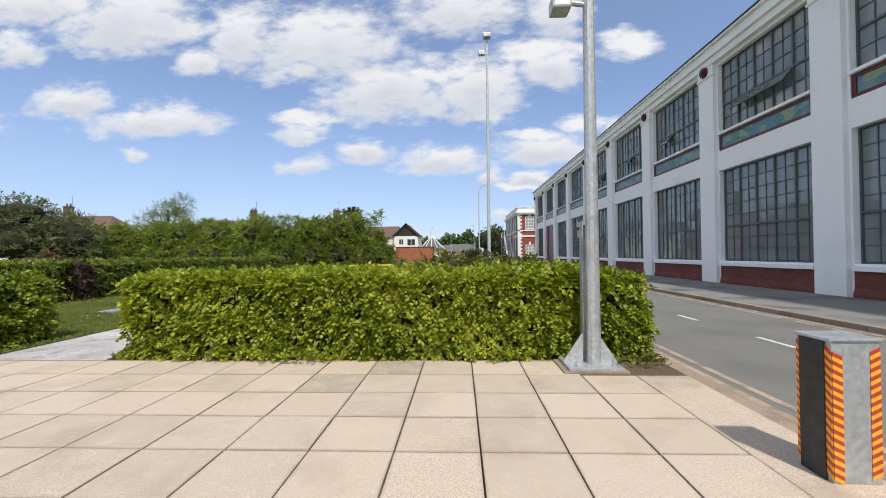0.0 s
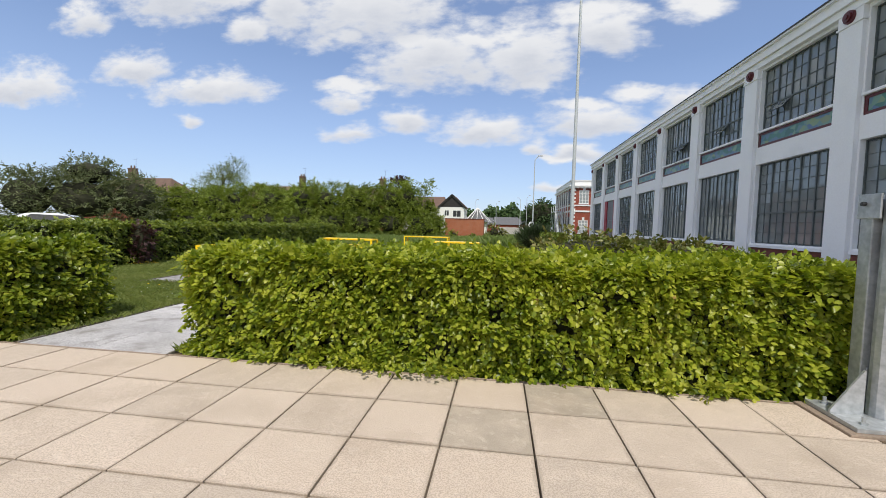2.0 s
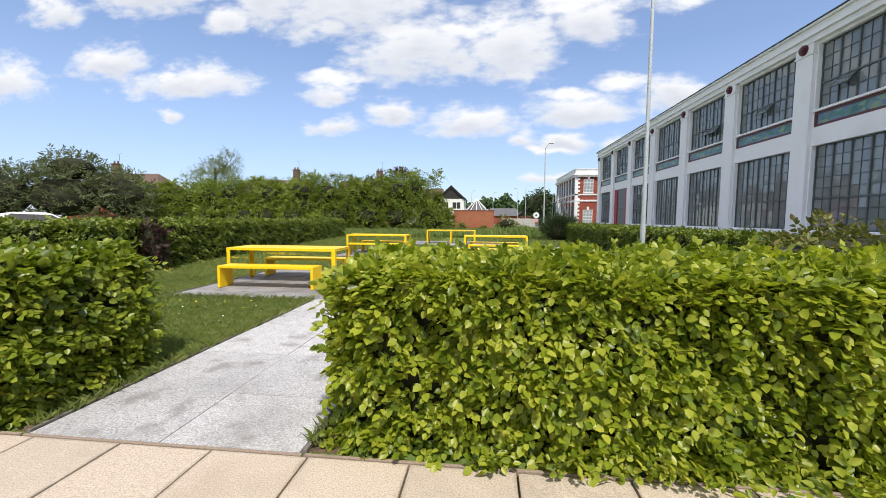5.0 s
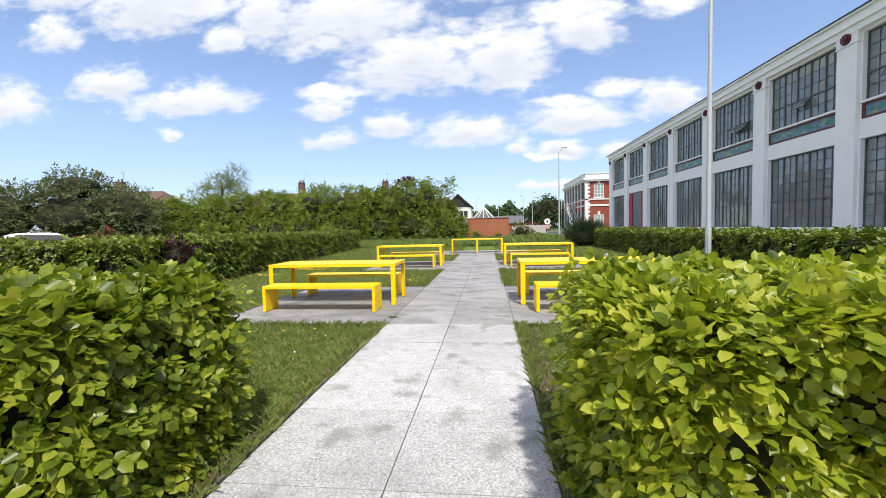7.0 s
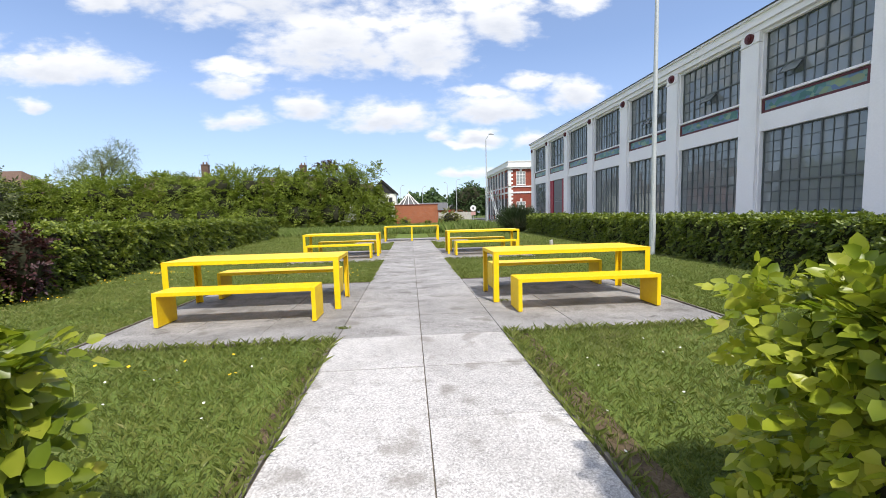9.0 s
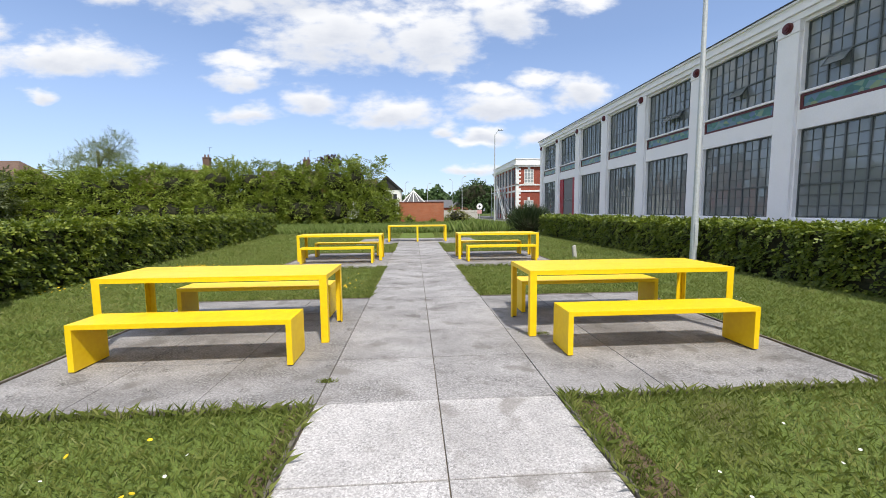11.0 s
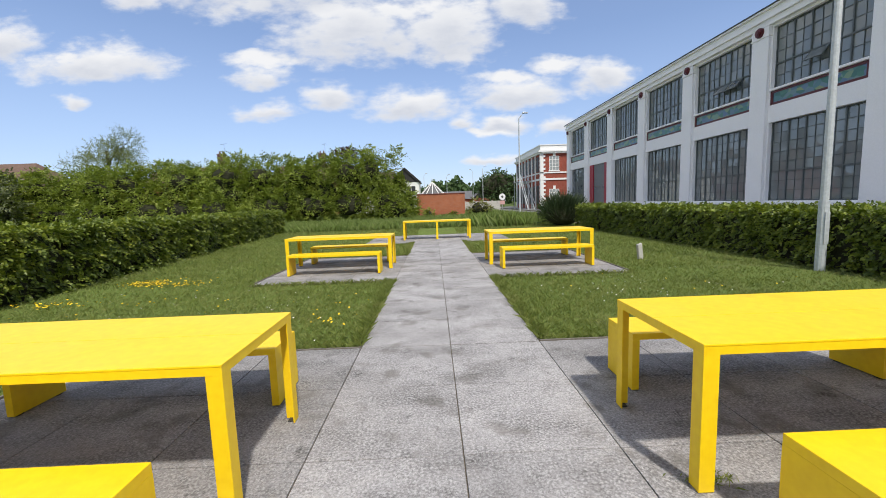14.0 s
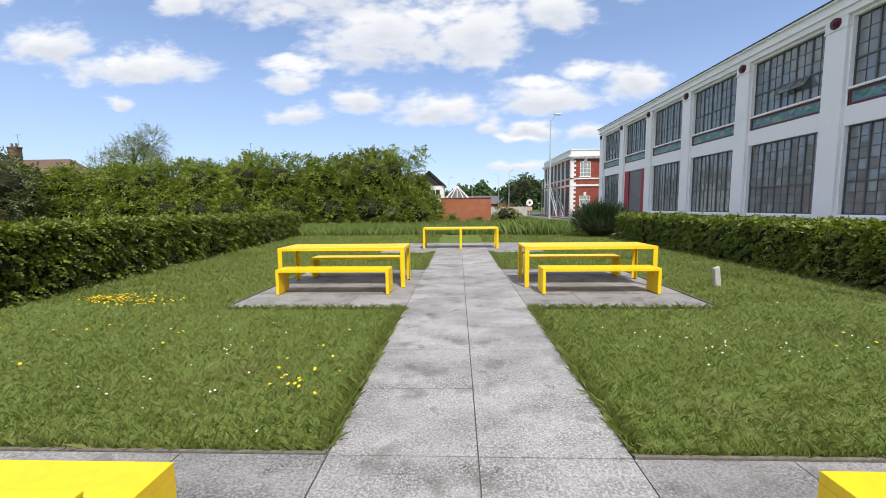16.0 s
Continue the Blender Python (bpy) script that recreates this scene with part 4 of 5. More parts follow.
        part("tile_border", boxes([(wx + 0.02, wx + 0.098, a + 0.01, b - 0.01, 6.03, 6.14), (wx + 0.02, wx + 0.098, a + 0.01, b - 0.01, 6.62, 6.73),
                                   (wx + 0.02, wx + 0.098, a + 0.01, a + 0.16, 6.14, 6.62), (wx + 0.02, wx + 0.098, b - 0.16, b - 0.01, 6.14, 6.62)]), M_MAROON, top, "maroon glazed border")
        part("tile_panel", box(wx + 0.05, wx + 0.098, a + 0.16, b - 0.16, 6.14, 6.62), M_MOSAIC, top, "green and blue glazed tile panel")
        fit_window(yc, UP, "upper steel window with many small panes")
        if k == 1:
            part("door_side_panel", box(gx - 0.2, gx, a, a + 1.0, 0.0, 5.12), M_RED, top, "tall red entrance panel")
            part("door_side_panel", box(gx - 0.2, gx, b - 1.0, b, 0.0, 5.12), M_RED, top, "tall red entrance panel")
            part("door", boxes([(gx - 0.1, gx, a + 1.0, b - 1.0, 0.0, 2.5), (gx - 0.12, gx, a + 1.0, b - 1.0, 2.52, 2.7), (gx - 0.1, gx, a + 1.0, b - 1.0, 2.72, 5.12)]), M_GREYP, top, "dark grey panelled entrance")
            continue
        part("plinth", prism([(FX + 0.11, -0.1), (FX + 0.11, 0.12), (FX + 0.16, 0.30), (FX + 0.16, 0.80), (wx + 0.6, 0.80), (wx + 0.6, -0.1)], a, b), M_PLINTH, top, "dark red brick plinth")
        part("sill", box(wx - 0.12, wx + 0.3, a + 0.002, b - 0.002, 0.802, 0.95, 0.012), M_WHITE, top)
        part("sill_back", box(wx + 0.02, wx + 0.5, a, b, 0.95, 1.02), M_WHITE, top)
        fit_window(yc, LO, "tall steel window with many small panes")
        if k != 7:
            part("blind", box(gx + 0.12, gx + 0.14, a + 0.3, b - 0.3, 1.1, 3.0 + rs.uniform(0, 1.6)), M_BLIND, top, "pale window blind")
    # open top-hung lights
    for k, cells in ((7, (1, 2, 3)), (4, (1, 2)), (5, (2,)), (6, (3,)), (8, (2,))):
        yc, cw = Y0 - PITCH * (k + 0.5), (WIDE - 0.12) / 5
        for c in cells:
            y = yc - WIDE / 2 + 0.06 + cw * c
            bm = boxes([(-0.02, 0.02, y, y + 0.04, -0.62, 0), (-0.02, 0.02, y + cw - 0.04, y + cw, -0.62, 0), (-0.02, 0.02, y + 0.04, y + cw - 0.04, -0.04, 0), (-0.02, 0.02, y + 0.04, y + cw - 0.04, -0.62, -0.58)])
            turn = Matrix.Translation((gx - 0.04, 0, 8.1)) @ Matrix.Rotation(radians(38), 4, "Y")
            bmesh.ops.transform(bm, matrix=turn, verts=bm.verts)
            v = part("open_light", bm, M_STEEL, top, "tilted open window light")
            bm = box(-0.004, 0.004, y + 0.04, y + cw - 0.04, -0.58, -0.04)
            bmesh.ops.transform(bm, matrix=turn, verts=bm.verts)
            part("pane", bm, M_GLASS, v)


# ---------------------------------------------------------------- tables and benches
def table(x0, x1, y0, y1, label, group, legs="corners", t=0.055, h=0.788):
    top = thing("picnic_table", (x0 + x1) / 2, (y0 + y1) / 2, 0, label, "table", group)
    ym = (y0 + y1) / 2
    for a, b in ((y0, ym - 0.0015), (ym + 0.0015, y1)):
        part("tabletop", box(x0, x1, a, b, h - 0.012, h, 0.003), M_YELLOW, top)
    part("apron", boxes([(x0 + 0.002, x1 - 0.002, y0 + 0.002, y0 + 0.03, h - t, h - 0.0125), (x0 + 0.002, x1 - 0.002, y1 - 0.03, y1 - 0.002, h - t, h - 0.0125),
                         (x0 + 0.002, x0 + 0.03, y0 + 0.03, y1 - 0.03, h - t, h - 0.0125), (x1 - 0.03, x1 - 0.002, y0 + 0.03, y1 - 0.03, h - t, h - 0.0125)]), M_YELLOW, top)
    spots = [(x0, y0, 1, 1), (x1, y0, -1, 1), (x0, y1, 1, -1), (x1, y1, -1, -1)]
    if legs == "middle":
        spots += [((x0 + x1) / 2 - 0.04, y0, 1, 1), ((x0 + x1) / 2 - 0.04, y1, 1, -1)]
    for x, y, sx, sy in spots:
        # folded angle-plate leg
        bm = bmesh.new()
        a, b = sorted((x + sx * 0.003, x + sx * 0.085))
        c, d = sorted((y + sy * 0.003, y + sy * 0.011))
        add_box(bm, a, b, c, d, 0.004, h - t, 0.0015)
        a, b = sorted((x + sx * 0.003, x + sx * 0.011))
        c, d = sorted((y + sy * 0.011, y + sy * 0.085))
        add_box(bm, a, b, c, d, 0.004, h - t, 0.0015)
        leg = part("leg", bm, M_YELLOW, top)
        a, b = sorted((x + sx * 0.012, x + sx * 0.06))
        c, d = sorted((y + sy * 0.012, y + sy * 0.06))
        part("foot_plate", box(a, b, c, d, 0.0, 0.008), M_DARK, leg)
    return top


def bench(x0, x1, y0, y1, label, group, h=0.464):
    top = thing("bench", (x0 + x1) / 2, (y0 + y1) / 2, 0, label, "bench", group)
    part("seat", box(x0, x1, y0, y1, h - 0.05, h, 0.003), M_YELLOW, top)
    for a, b in ((x0, x0 + 0.055), (x1 - 0.055, x1)):
        e = part("end_panel", box(a, b, y0, y1, 0.012, h - 0.0502, 0.0008), M_YELLOW, top)
        for c in (y0 + 0.03, y1 - 0.08):
            part("foot", box(a + 0.008, b - 0.008, c, c + 0.05, 0, 0.013), M_DARK, e)
    return top


def furniture():
    t = table(1.165, 3.68, 1.505, 2.45, "yellow painted steel table standing on concrete slabs", "yellow tables along the path")
    b = bench(1.37, 3.43, 0.83, 1.27, "yellow painted steel bench with solid ends beside a table", "yellow benches at the tables")
    cx, ty, by = (1.165 + 3.68) / 2, (1.505 + 2.45) / 2, (0.83 + 1.27) / 2
    for s in (1, -1):
        for dy in (0, 8 * SLAB + 0.05):
            if not (s == 1 and dy == 0):
                copy_thing(t, pose(s * cx, ty + dy, 0))
                copy_thing(b, pose(s * 2.40, by + dy, 0))
            copy_thing(b, pose(s * 2.40, 2.84 + dy, 0, 0, 0, 180))
    tagged(table(-1.45, 1.39, 16.6, 17.5, "long yellow painted steel table across the end of the path", "", "middle"), group="yellow tables along the path")


# ---------------------------------------------------------------- hedges and plants
def planting():
    hedge((1.05, -3.86), (8.56, -3.86), 1.46, 1.235, 2900, 0.059, M_BEECH, "clipped light green beech hedge in full leaf", 21, 0.055, 0.06)
    hedge((-9.5, -3.90), (-1.14, -3.90), 1.46, 1.19, 2300, 0.067, M_BEECH3, "clipped green beech hedge with some bronze leaves", 22, 0.06, 0.06)
    bush("bronze_shoots", [(-2.35, -4.42, 1.13, 0.5, 0.28, 0.10), (-3.4, -4.4, 1.15, 0.7, 0.30, 0.09), (-1.95, -4.60, 0.92, 0.18, 0.08, 0.12)], 1000, 0.058, M_BRONZE, "bronze young beech shoots on the hedge top", "shoots", 35, core=0, slim=0.72)
    hedge((-7.55, 1.5), (-10.1, 25.2), 1.3, 1.38, 1080, 0.068, M_BEECH2, "long clipped dark green hedge bordering the lawn", 23, 0.06, twig=0.18)
    hedge((-14.5, 0.9), (-7.9, 1.6), 1.3, 1.38, 900, 0.068, M_BEECH2, "clipped dark green hedge turning at the car park", 24, 0.06, twig=0.18)
    hedge((8.05, -2.9), (8.05, 21.4), 1.25, 1.20, 1080, 0.066, M_BEECH2, "long clipped green hedge beside the road", 25, 0.06, twig=0.17, back=0)
    bush("copper_shrub", [(-7.05, 3.2, 0.75, 0.42, 0.45, 0.72)], 1500, 0.07, M_COPPER, "dark purple copper shrub grown into the hedge", "shrub", 31, core=0.7)
    bush("bronze_shrub", [(5.8, -2.45, 0.78, 1.3, 0.75, 0.80), (6.9, -2.4, 0.74, 0.85, 0.7, 0.74)], 9000, 0.066, M_VARIEG, "rounded bronze and yellow leaved shrub behind the hedge", "shrub", 32)
    bush("low_shoots", [(3.7, -4.66, 0.10, 0.8, 0.16, 0.12), (6.3, -4.64, 0.08, 0.5, 0.12, 0.10), (2.4, -4.62, 0.07, 0.4, 0.10, 0.08)], 900, 0.06, M_BEECH, "low leafy shoots spilling from the hedge foot", "shoots", 33, core=0)
    bush("bed_weeds", [(7.95, -4.85, 0.03, 0.55, 0.22, 0.07), (8.4, -4.8, 0.03, 0.22, 0.25, 0.09), (8.1, -4.66, 0.06, 0.45, 0.12, 0.12)], 1100, 0.034, M_VARIEG, "low weeds and litter on bare soil", "weeds", 34, core=0)
    # overgrown shrubs closing the lawn
    rs = random.Random(8)
    for i in range(13):
        f = i / 12
        x, y = -4.6 - 30 * f, 35.6 - 1.5 * f + rs.uniform(-0.8, 0.8)
        h = 6.3 - 0.8 * f + rs.uniform(-0.3, 0.3)
        lumps = [(x, y, h * 0.40, 2.7 if i else 1.9, 1.8, h * 0.46), (x + rs.uniform(-1, 1), y - 0.6, h * 0.66, 2.0 if i else 1.3, 1.3, h * 0.26), (x + rs.uniform(-1.2, 1.2), y - 1.1, h * 0.25, 2.2 if i else 1.5, 1.4, h * 0.27)]
        lumps += [(x + rs.uniform(-1.4, 1.4), y - 0.3, h * 0.88, 0.7, 0.6, h * 0.12) for _ in range(3)]
        tagged(bush("tall_shrub", lumps, 8800, 0.20, M_TALL, "tall overgrown green shrub in a loose row", "shrub", 40 + i, core=0.52, slim=0.46, arch=5.0), group="row of tall shrubs")
    for cx, cy, h, sd in ((-3.4, 35.9, 4.3, 53), (-2.6, 36.4, 2.6, 54)):
        tagged(bush("tall_shrub", [(cx, cy, h * 0.45, 1.3, 1.0, h * 0.46), (cx + 0.3, cy - 0.2, h * 0.8, 0.7, 0.6, h * 0.2)], 3600, 0.18, M_TALL, "tall overgrown green shrub at the end of the row", "shrub", sd, core=0.52, slim=0.46, arch=4.5), group="row of tall shrubs")
    bush("small_shrub", [(-3.2, 33.8, 1.2, 1.2, 1.0, 1.2), (-4.1, 33.9, 0.9, 1.0, 0.9, 1.0)], 3600, 0.14, M_TALL, "low green shrub in front of the taller row", "shrub", 60)
    bush("willow_bush", [(-37.0, 27.0, 3.2, 5.2, 4.4, 3.3), (-33.6, 29.4, 3.3, 3.4, 3.2, 3.4), (-40.4, 24.6, 3.2, 3.6, 3.2, 3.3), (-36.6, 27.4, 5.9, 3.4, 3.0, 1.8)], 18000, 0.26, M_GREY, "broad grey-green willow bush behind the car park", "bush", 61, core=0.55, slim=0.38)
    bush("green_bush", [(-45.0, 20.5, 2.4, 3.6, 2.8, 2.6), (-49.5, 17.5, 2.6, 3.4, 2.8, 2.8)], 5000, 0.2, M_TALL, "loose green bush beside the car park", "bush", 62)
    bush("willow_tree", [(-31.2, 39.8, 6.4, 2.4, 1.8, 2.1), (-29.2, 39.8, 7.9, 1.3, 1.2, 1.9), (-33.6, 39.8, 5.6, 2.2, 1.7, 1.9), (-29.6, 39.8, 5.6, 2.2, 1.7, 2.2), (-30.6, 39.8, 7.6, 1.2, 1.1, 1.3)], 14000, 0.16, M_WILLOW, "feathery grey-green willow tree above the shrubs", "tree", 63, core=0, slim=0.26, droop=0.1, arch=6.5, trunk=(7.5, 0.22))
    bush("purple_tree", [(-12.2, 55.0, 8.0, 1.7, 1.5, 1.2), (-11.2, 55, 8.6, 1.0, 0.9, 0.7)], 1500, 0.24, M_COPPER, "small sparse purple-leaved tree", "tree", 64, core=0, trunk=(7.4, 0.12))
    bush("round_tree", [(14.6, 93.0, 5.2, 4.2, 3.5, 3.7), (12.2, 92.0, 4.4, 2.6, 2.4, 3.0), (17.5, 94, 4.6, 3.0, 2.6, 3.2)], 4500, 0.42, M_FAR, "full dark green tree beyond the road", "tree", 65, trunk=(3.5, 0.3))
    bush("wall_shrub", [(3.9, 38.0, 0.9, 1.0, 0.8, 1.0), (4.7, 38.2, 0.7, 0.8, 0.7, 0.8)], 1300, 0.13, M_VARIEG, "straggly shrub beside the brick wall", "shrub", 66, core=0.5)
    bush("ivy_shrub", [(-0.6, 36.6, 0.5, 0.5, 0.4, 0.6)], 700, 0.12, M_TALL, "small self-sown shrub against the brick wall", "shrub", 67, core=0.5)
    bush("ivy_shrub", [(1.6, 36.5, 0.3, 0.5, 0.4, 0.45)], 500, 0.12, M_TALL, "small self-sown shrub against the brick wall", "shrub", 68, core=0.5)
    # distant wood
    rs2 = np.random.default_rng(70)
    n = 9000
    x = rs2.uniform(-70, 75, n)
    h = 8.6 + 1.4 * np.sin(x * 0.23) + 1.0 * np.sin(x * 0.71 + 1) + rs2.normal(0, 0.6, n)
    P = np.stack([x, 168 + rs2.uniform(-6, 6, n), np.maximum(h, 2) * rs2.uniform(0, 1, n) ** 0.6], 1)
    me = leaves("far_wood", P, rs2.normal(size=(n, 3)) + [0, -1.2, 0.6], rs2.normal(size=(n, 3)), 1.5, 0.8)
    tagged(part("far_wood", me, M_FAR), "line of distant green trees", "woods", kind="stuff")


def spiky_shrub():
    rs = np.random.default_rng(80)
    top = thing("spiky_shrub", 7.2, 22.6, 0, "dark spiky shrub at the end of the hedge", "shrub")
    n = 2600
    C = np.array([7.2, 22.6, 0.75]) + unit(rs.normal(size=(n, 3))) * rs.uniform(0.2, 1.0, (n, 1)) * [1.25, 1.0, 0.75]
    D = unit(C - np.array([7.2, 22.6, 0.1]) + rs.normal(size=(n, 3)) * 0.25 + [0, 0, 0.25])
    C[:, 2] = np.maximum(C[:, 2], 0.1)
    me = leaves("leaves", C, np.cross(D, rs.normal(size=(n, 3))), D, 0.62, 0.055, 0.02)
    tagged(part("leaves", me, M_SPIKE, top), kind="stuff")
    # solid core, its colour standing for the shade between the leaves
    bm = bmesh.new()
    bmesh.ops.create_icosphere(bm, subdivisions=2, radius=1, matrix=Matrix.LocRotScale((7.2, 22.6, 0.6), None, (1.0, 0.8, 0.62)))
    part("shade_core", bm, M_INNER_SHADE, top)


def on_lawn(P):
    x, y = P[:, 0], P[:, 1]
    ax = np.abs(x)
    off = (ax < 1.0 + 0.03 * np.sin(y * 3))
    for y0 in (0.0, 8 * SLAB):
        off |= (ax < 3.9) & (y > y0 - 0.04) & (y < y0 + 4 * SLAB + 0.04)
    # bare earth along the boards
    edge = 1.04 + 0.05 * np.sin(y * 2.3 + np.sign(x)) + 0.04 * np.sin(y * 6.1) + 0.22 * np.exp(-((y + 3.6) / 1.1) ** 2) * (x > 0)
    off |= (ax < edge) & (y < -0.05) & (RNG.uniform(0, 1, len(x)) < 0.86)
    off |= (np.sin(x * 3.1 + 1.3 * np.sin(y * 1.7)) * np.sin(y * 2.6 + x) > 0.72) & (RNG.uniform(0, 1, len(x)) < 0.4)
    off |= (ax < 2.92) & (y > 16 * SLAB - 0.03) & (y < 19.23)
    return ~off


def grass():
    def spread(n, x0, x1, y0, y1):
        P = np.stack([RNG.uniform(x0, x1, n), RNG.uniform(y0, y1, n), np.full(n, LAWN_Z)], 1)
        return P[on_lawn(P)]
    near = spread(880000, -10.0, 7.5, -4.4, 16.0)
    r = np.hypot(near[:, 0], near[:, 1] - 1.0)
    near = near[RNG.uniform(0, 1, len(near)) < np.clip(1.25 - r / 9, 0.14, 1.0)]
    blades("lawn_grass", near, 0.046, 0.006, M_BLADE, "short mown green grass", 0.6)
    blades("lawn_grass", spread(90000, -10.5, 7.6, 8, 26), 0.07, 0.010, M_BLADE, "mown green grass further along the path", 0.5)
    # longer tufts along edges
    rows = []
    for s in (-1, 1):
        for y0, y1 in ((-4.5, 0), (3.9, 7.6), (11.6, 15.3)):
            n = int((260 if y0 < 0 else 620) * (y1 - y0))
            rows.append(np.stack([s * (0.975 + RNG.exponential(0.035, n)), RNG.uniform(y0, y1, n), np.full(n, LAWN_Z)], 1))
        for y in (-0.04, 3.88, 7.64, 11.56):
            n = 520
            rows.append(np.stack([s * RNG.uniform(1.0, 3.9, n), y + (1 if y in (3.88, 11.56) else -1) * RNG.exponential(0.025, n), np.full(n, LAWN_Z)], 1))
    blades("edge_tufts", np.concatenate(rows), 0.085, 0.006, M_BLADE, "longer grass tufts along the slab edges", 0.5)
    P = np.stack([RNG.uniform(-12, 12, 46000), RNG.uniform(24.5, 37, 46000), np.full(46000, LAWN_Z)], 1)
    P = P[(P[:, 0] < 8.4)]
    blades("meadow_grass", P, 0.42, 0.022, M_WILD, "long unmown meadow grass", 0.35)
    P = np.stack([RNG.uniform(-40, 8, 26000), RNG.uniform(30, 58, 26000), np.full(26000, LAWN_Z)], 1)
    blades("meadow_grass", P, 0.5, 0.05, M_WILD, "long rough grass before the shrubs", 0.35)
    P = np.stack([RNG.normal(4.3, 0.8, 900), RNG.normal(24.6, 0.5, 900), np.full(900, LAWN_Z)], 1)
    blades("grass_clump", P, 0.75, 0.02, M_WILD, "tall clump of uncut grass", 0.3)
    # weeds in the joints
    spots = [(1.30, 1.60, 0.07), (-0.97, 0.42, 0.03), (2.9, -0.02, 0.09), (-2.6, -0.02, 0.06)]
    P = np.concatenate([np.stack([RNG.normal(x, r, 130), RNG.normal(y, r * 0.4, 130), np.zeros(130)], 1) for x, y, r in spots])
    blades("joint_weeds", P, 0.03, 0.005, M_BLADE, "small weeds growing in the slab joints", 0.7, "weeds")


def flowers():
    def heads(n, pts, r, material, name, label):
        bm = bmesh.new()
        for x, y in pts:
            m = Matrix.LocRotScale((x, y, 0.045 + random.uniform(-0.01, 0.02)), Euler((random.uniform(-0.5, 0.5), random.uniform(-0.5, 0.5), 0)), (1, 1, 0.4))
            bmesh.ops.create_cone(bm, cap_ends=True, segments=7, radius1=r * 0.5, radius2=r, depth=r, matrix=m)
        tagged(part(name, bm, material), label, "flowers", kind="stuff")
    pts = []
    for cx, cy, s, n in ((-6.2, 8.2, 0.28, 150), (-5.5, 8.0, 0.34, 80), (-6.6, 6.4, 0.3, 60), (-7.0, 5.2, 0.4, 20), (-1.4, 4.9, 0.3, 12), (-1.6, 5.8, 0.5, 14), (-2.2, -0.8, 0.6, 8), (-5, 6, 1.5, 30), (4, 6, 1.2, 8), (-6.8, 3.0, 0.3, 30)):
        pts += [(random.gauss(cx, s), random.gauss(cy, s * 0.6)) for _ in range(n)]
    pts = [p for p in pts if abs(p[0]) > 1.06 and not (abs(p[0]) < 3.95 and (-0.1 < p[1] < 3.95 or 7.6 < p[1] < 11.7))]
    heads(0, pts, 0.016, M_DANDE, "dandelions", "yellow dandelions scattered in the lawn")
    pts = []
    for cx, cy, s, n in ((-3.0, 5.5, 1.4, 60), (2.8, 5.9, 0.5, 30), (4.6, 2.9, 0.18, 22), (3.0, 6.6, 1.2, 40), (-2.4, -1.2, 0.8, 20), (2.4, -1.5, 0.8, 14)):
        pts += [(random.gauss(cx, s), random.gauss(cy, s * 0.6)) for _ in range(n)]
    pts = [p for p in pts if abs(p[0]) > 1.06 and not (abs(p[0]) < 3.95 and (-0.1 < p[1] < 3.95 or 7.6 < p[1] < 11.7))]
    heads(0, pts, 0.010, M_DAISY, "daisies", "small white daisies scattered in the lawn")


# ---------------------------------------------------------------- poles, post, cabinet
def hinged_mast():
    x, y = 7.6, -4.9
    top = thing("lighting_mast", x, y, 0, "galvanised hinged lighting mast bolted to a concrete base", "mast")
    part("base", box(x - 0.40, x + 0.38, y - 0.31, y + 0.30, -0.09, 0.02, 0.012), M_KERB, top, "low weathered concrete base")
    part("base_plate", box(x - 0.33, x + 0.33, y - 0.27, y + 0.27, 0.02, 0.055, 0.004), M_GALV, top)
    for i in range(3):
        a = i * math.pi / 2
        t = Matrix.Translation((x, y, 0)) @ Matrix.Rotation(a, 4, "Z")
        bm = prism([(0.09, 0.056), (0.33, 0.056), (0.33, 0.08), (0.10, 0.42), (0.09, 0.42)], -0.009, 0.009)
        bmesh.ops.transform(bm, matrix=t, verts=bm.verts)
        part("gusset", bm, M_GALV, top)
    for sx in (-1, 1):
        for sy in (-1, 1):
            bm = bmesh.new()
            rod(bm, (x + sx * 0.23, y + sy * 0.19, 0.056), (x + sx * 0.23, y + sy * 0.19, 0.115), 0.014, 0.014, 8)
            rod(bm, (x + sx * 0.23, y + sy * 0.19, 0.056), (x + sx * 0.23, y + sy * 0.19, 0.075), 0.026, 0.026, 6)
            part("anchor_bolt", bm, M_GALV, top)
    part("lower_post", box(x - 0.055, x + 0.075, y + 0.098, y + 0.215, 0.056, 1.80, 0.01), M_GALV, top, "square galvanised lower post")
    bm = bmesh.new()
    rod(bm, (x + 0.045, y, 0.056), (x + 0.045, y, 7.4), 0.092, 0.058, 12)
    part("pole", bm, M_GALV, top)
    for a in (x - 0.072, x + 0.077):
        part("hinge", box(a, a + 0.016, y + 0.02, y + 0.225, 1.64, 1.84, 0.003), M_GALV, top)
    bm = bmesh.new()
    rod(bm, (x - 0.10, y + 0.155, 1.76), (x + 0.12, y + 0.155, 1.76), 0.018, 0.018, 8)
    part("hinge_pin", bm, M_DARK, top)
    bm = bmesh.new()
    rod(bm, (x + 0.035, y, 4.6), (x - 0.22, y - 0.03, 4.62), 0.03, 0.03, 8)
    part("arm", bm, M_GALV, top)
    part("floodlight", box(x - 0.44, x - 0.20, y - 0.16, y + 0.10, 4.50, 4.68, 0.03), M_GALV, top, "small grey floodlight head")


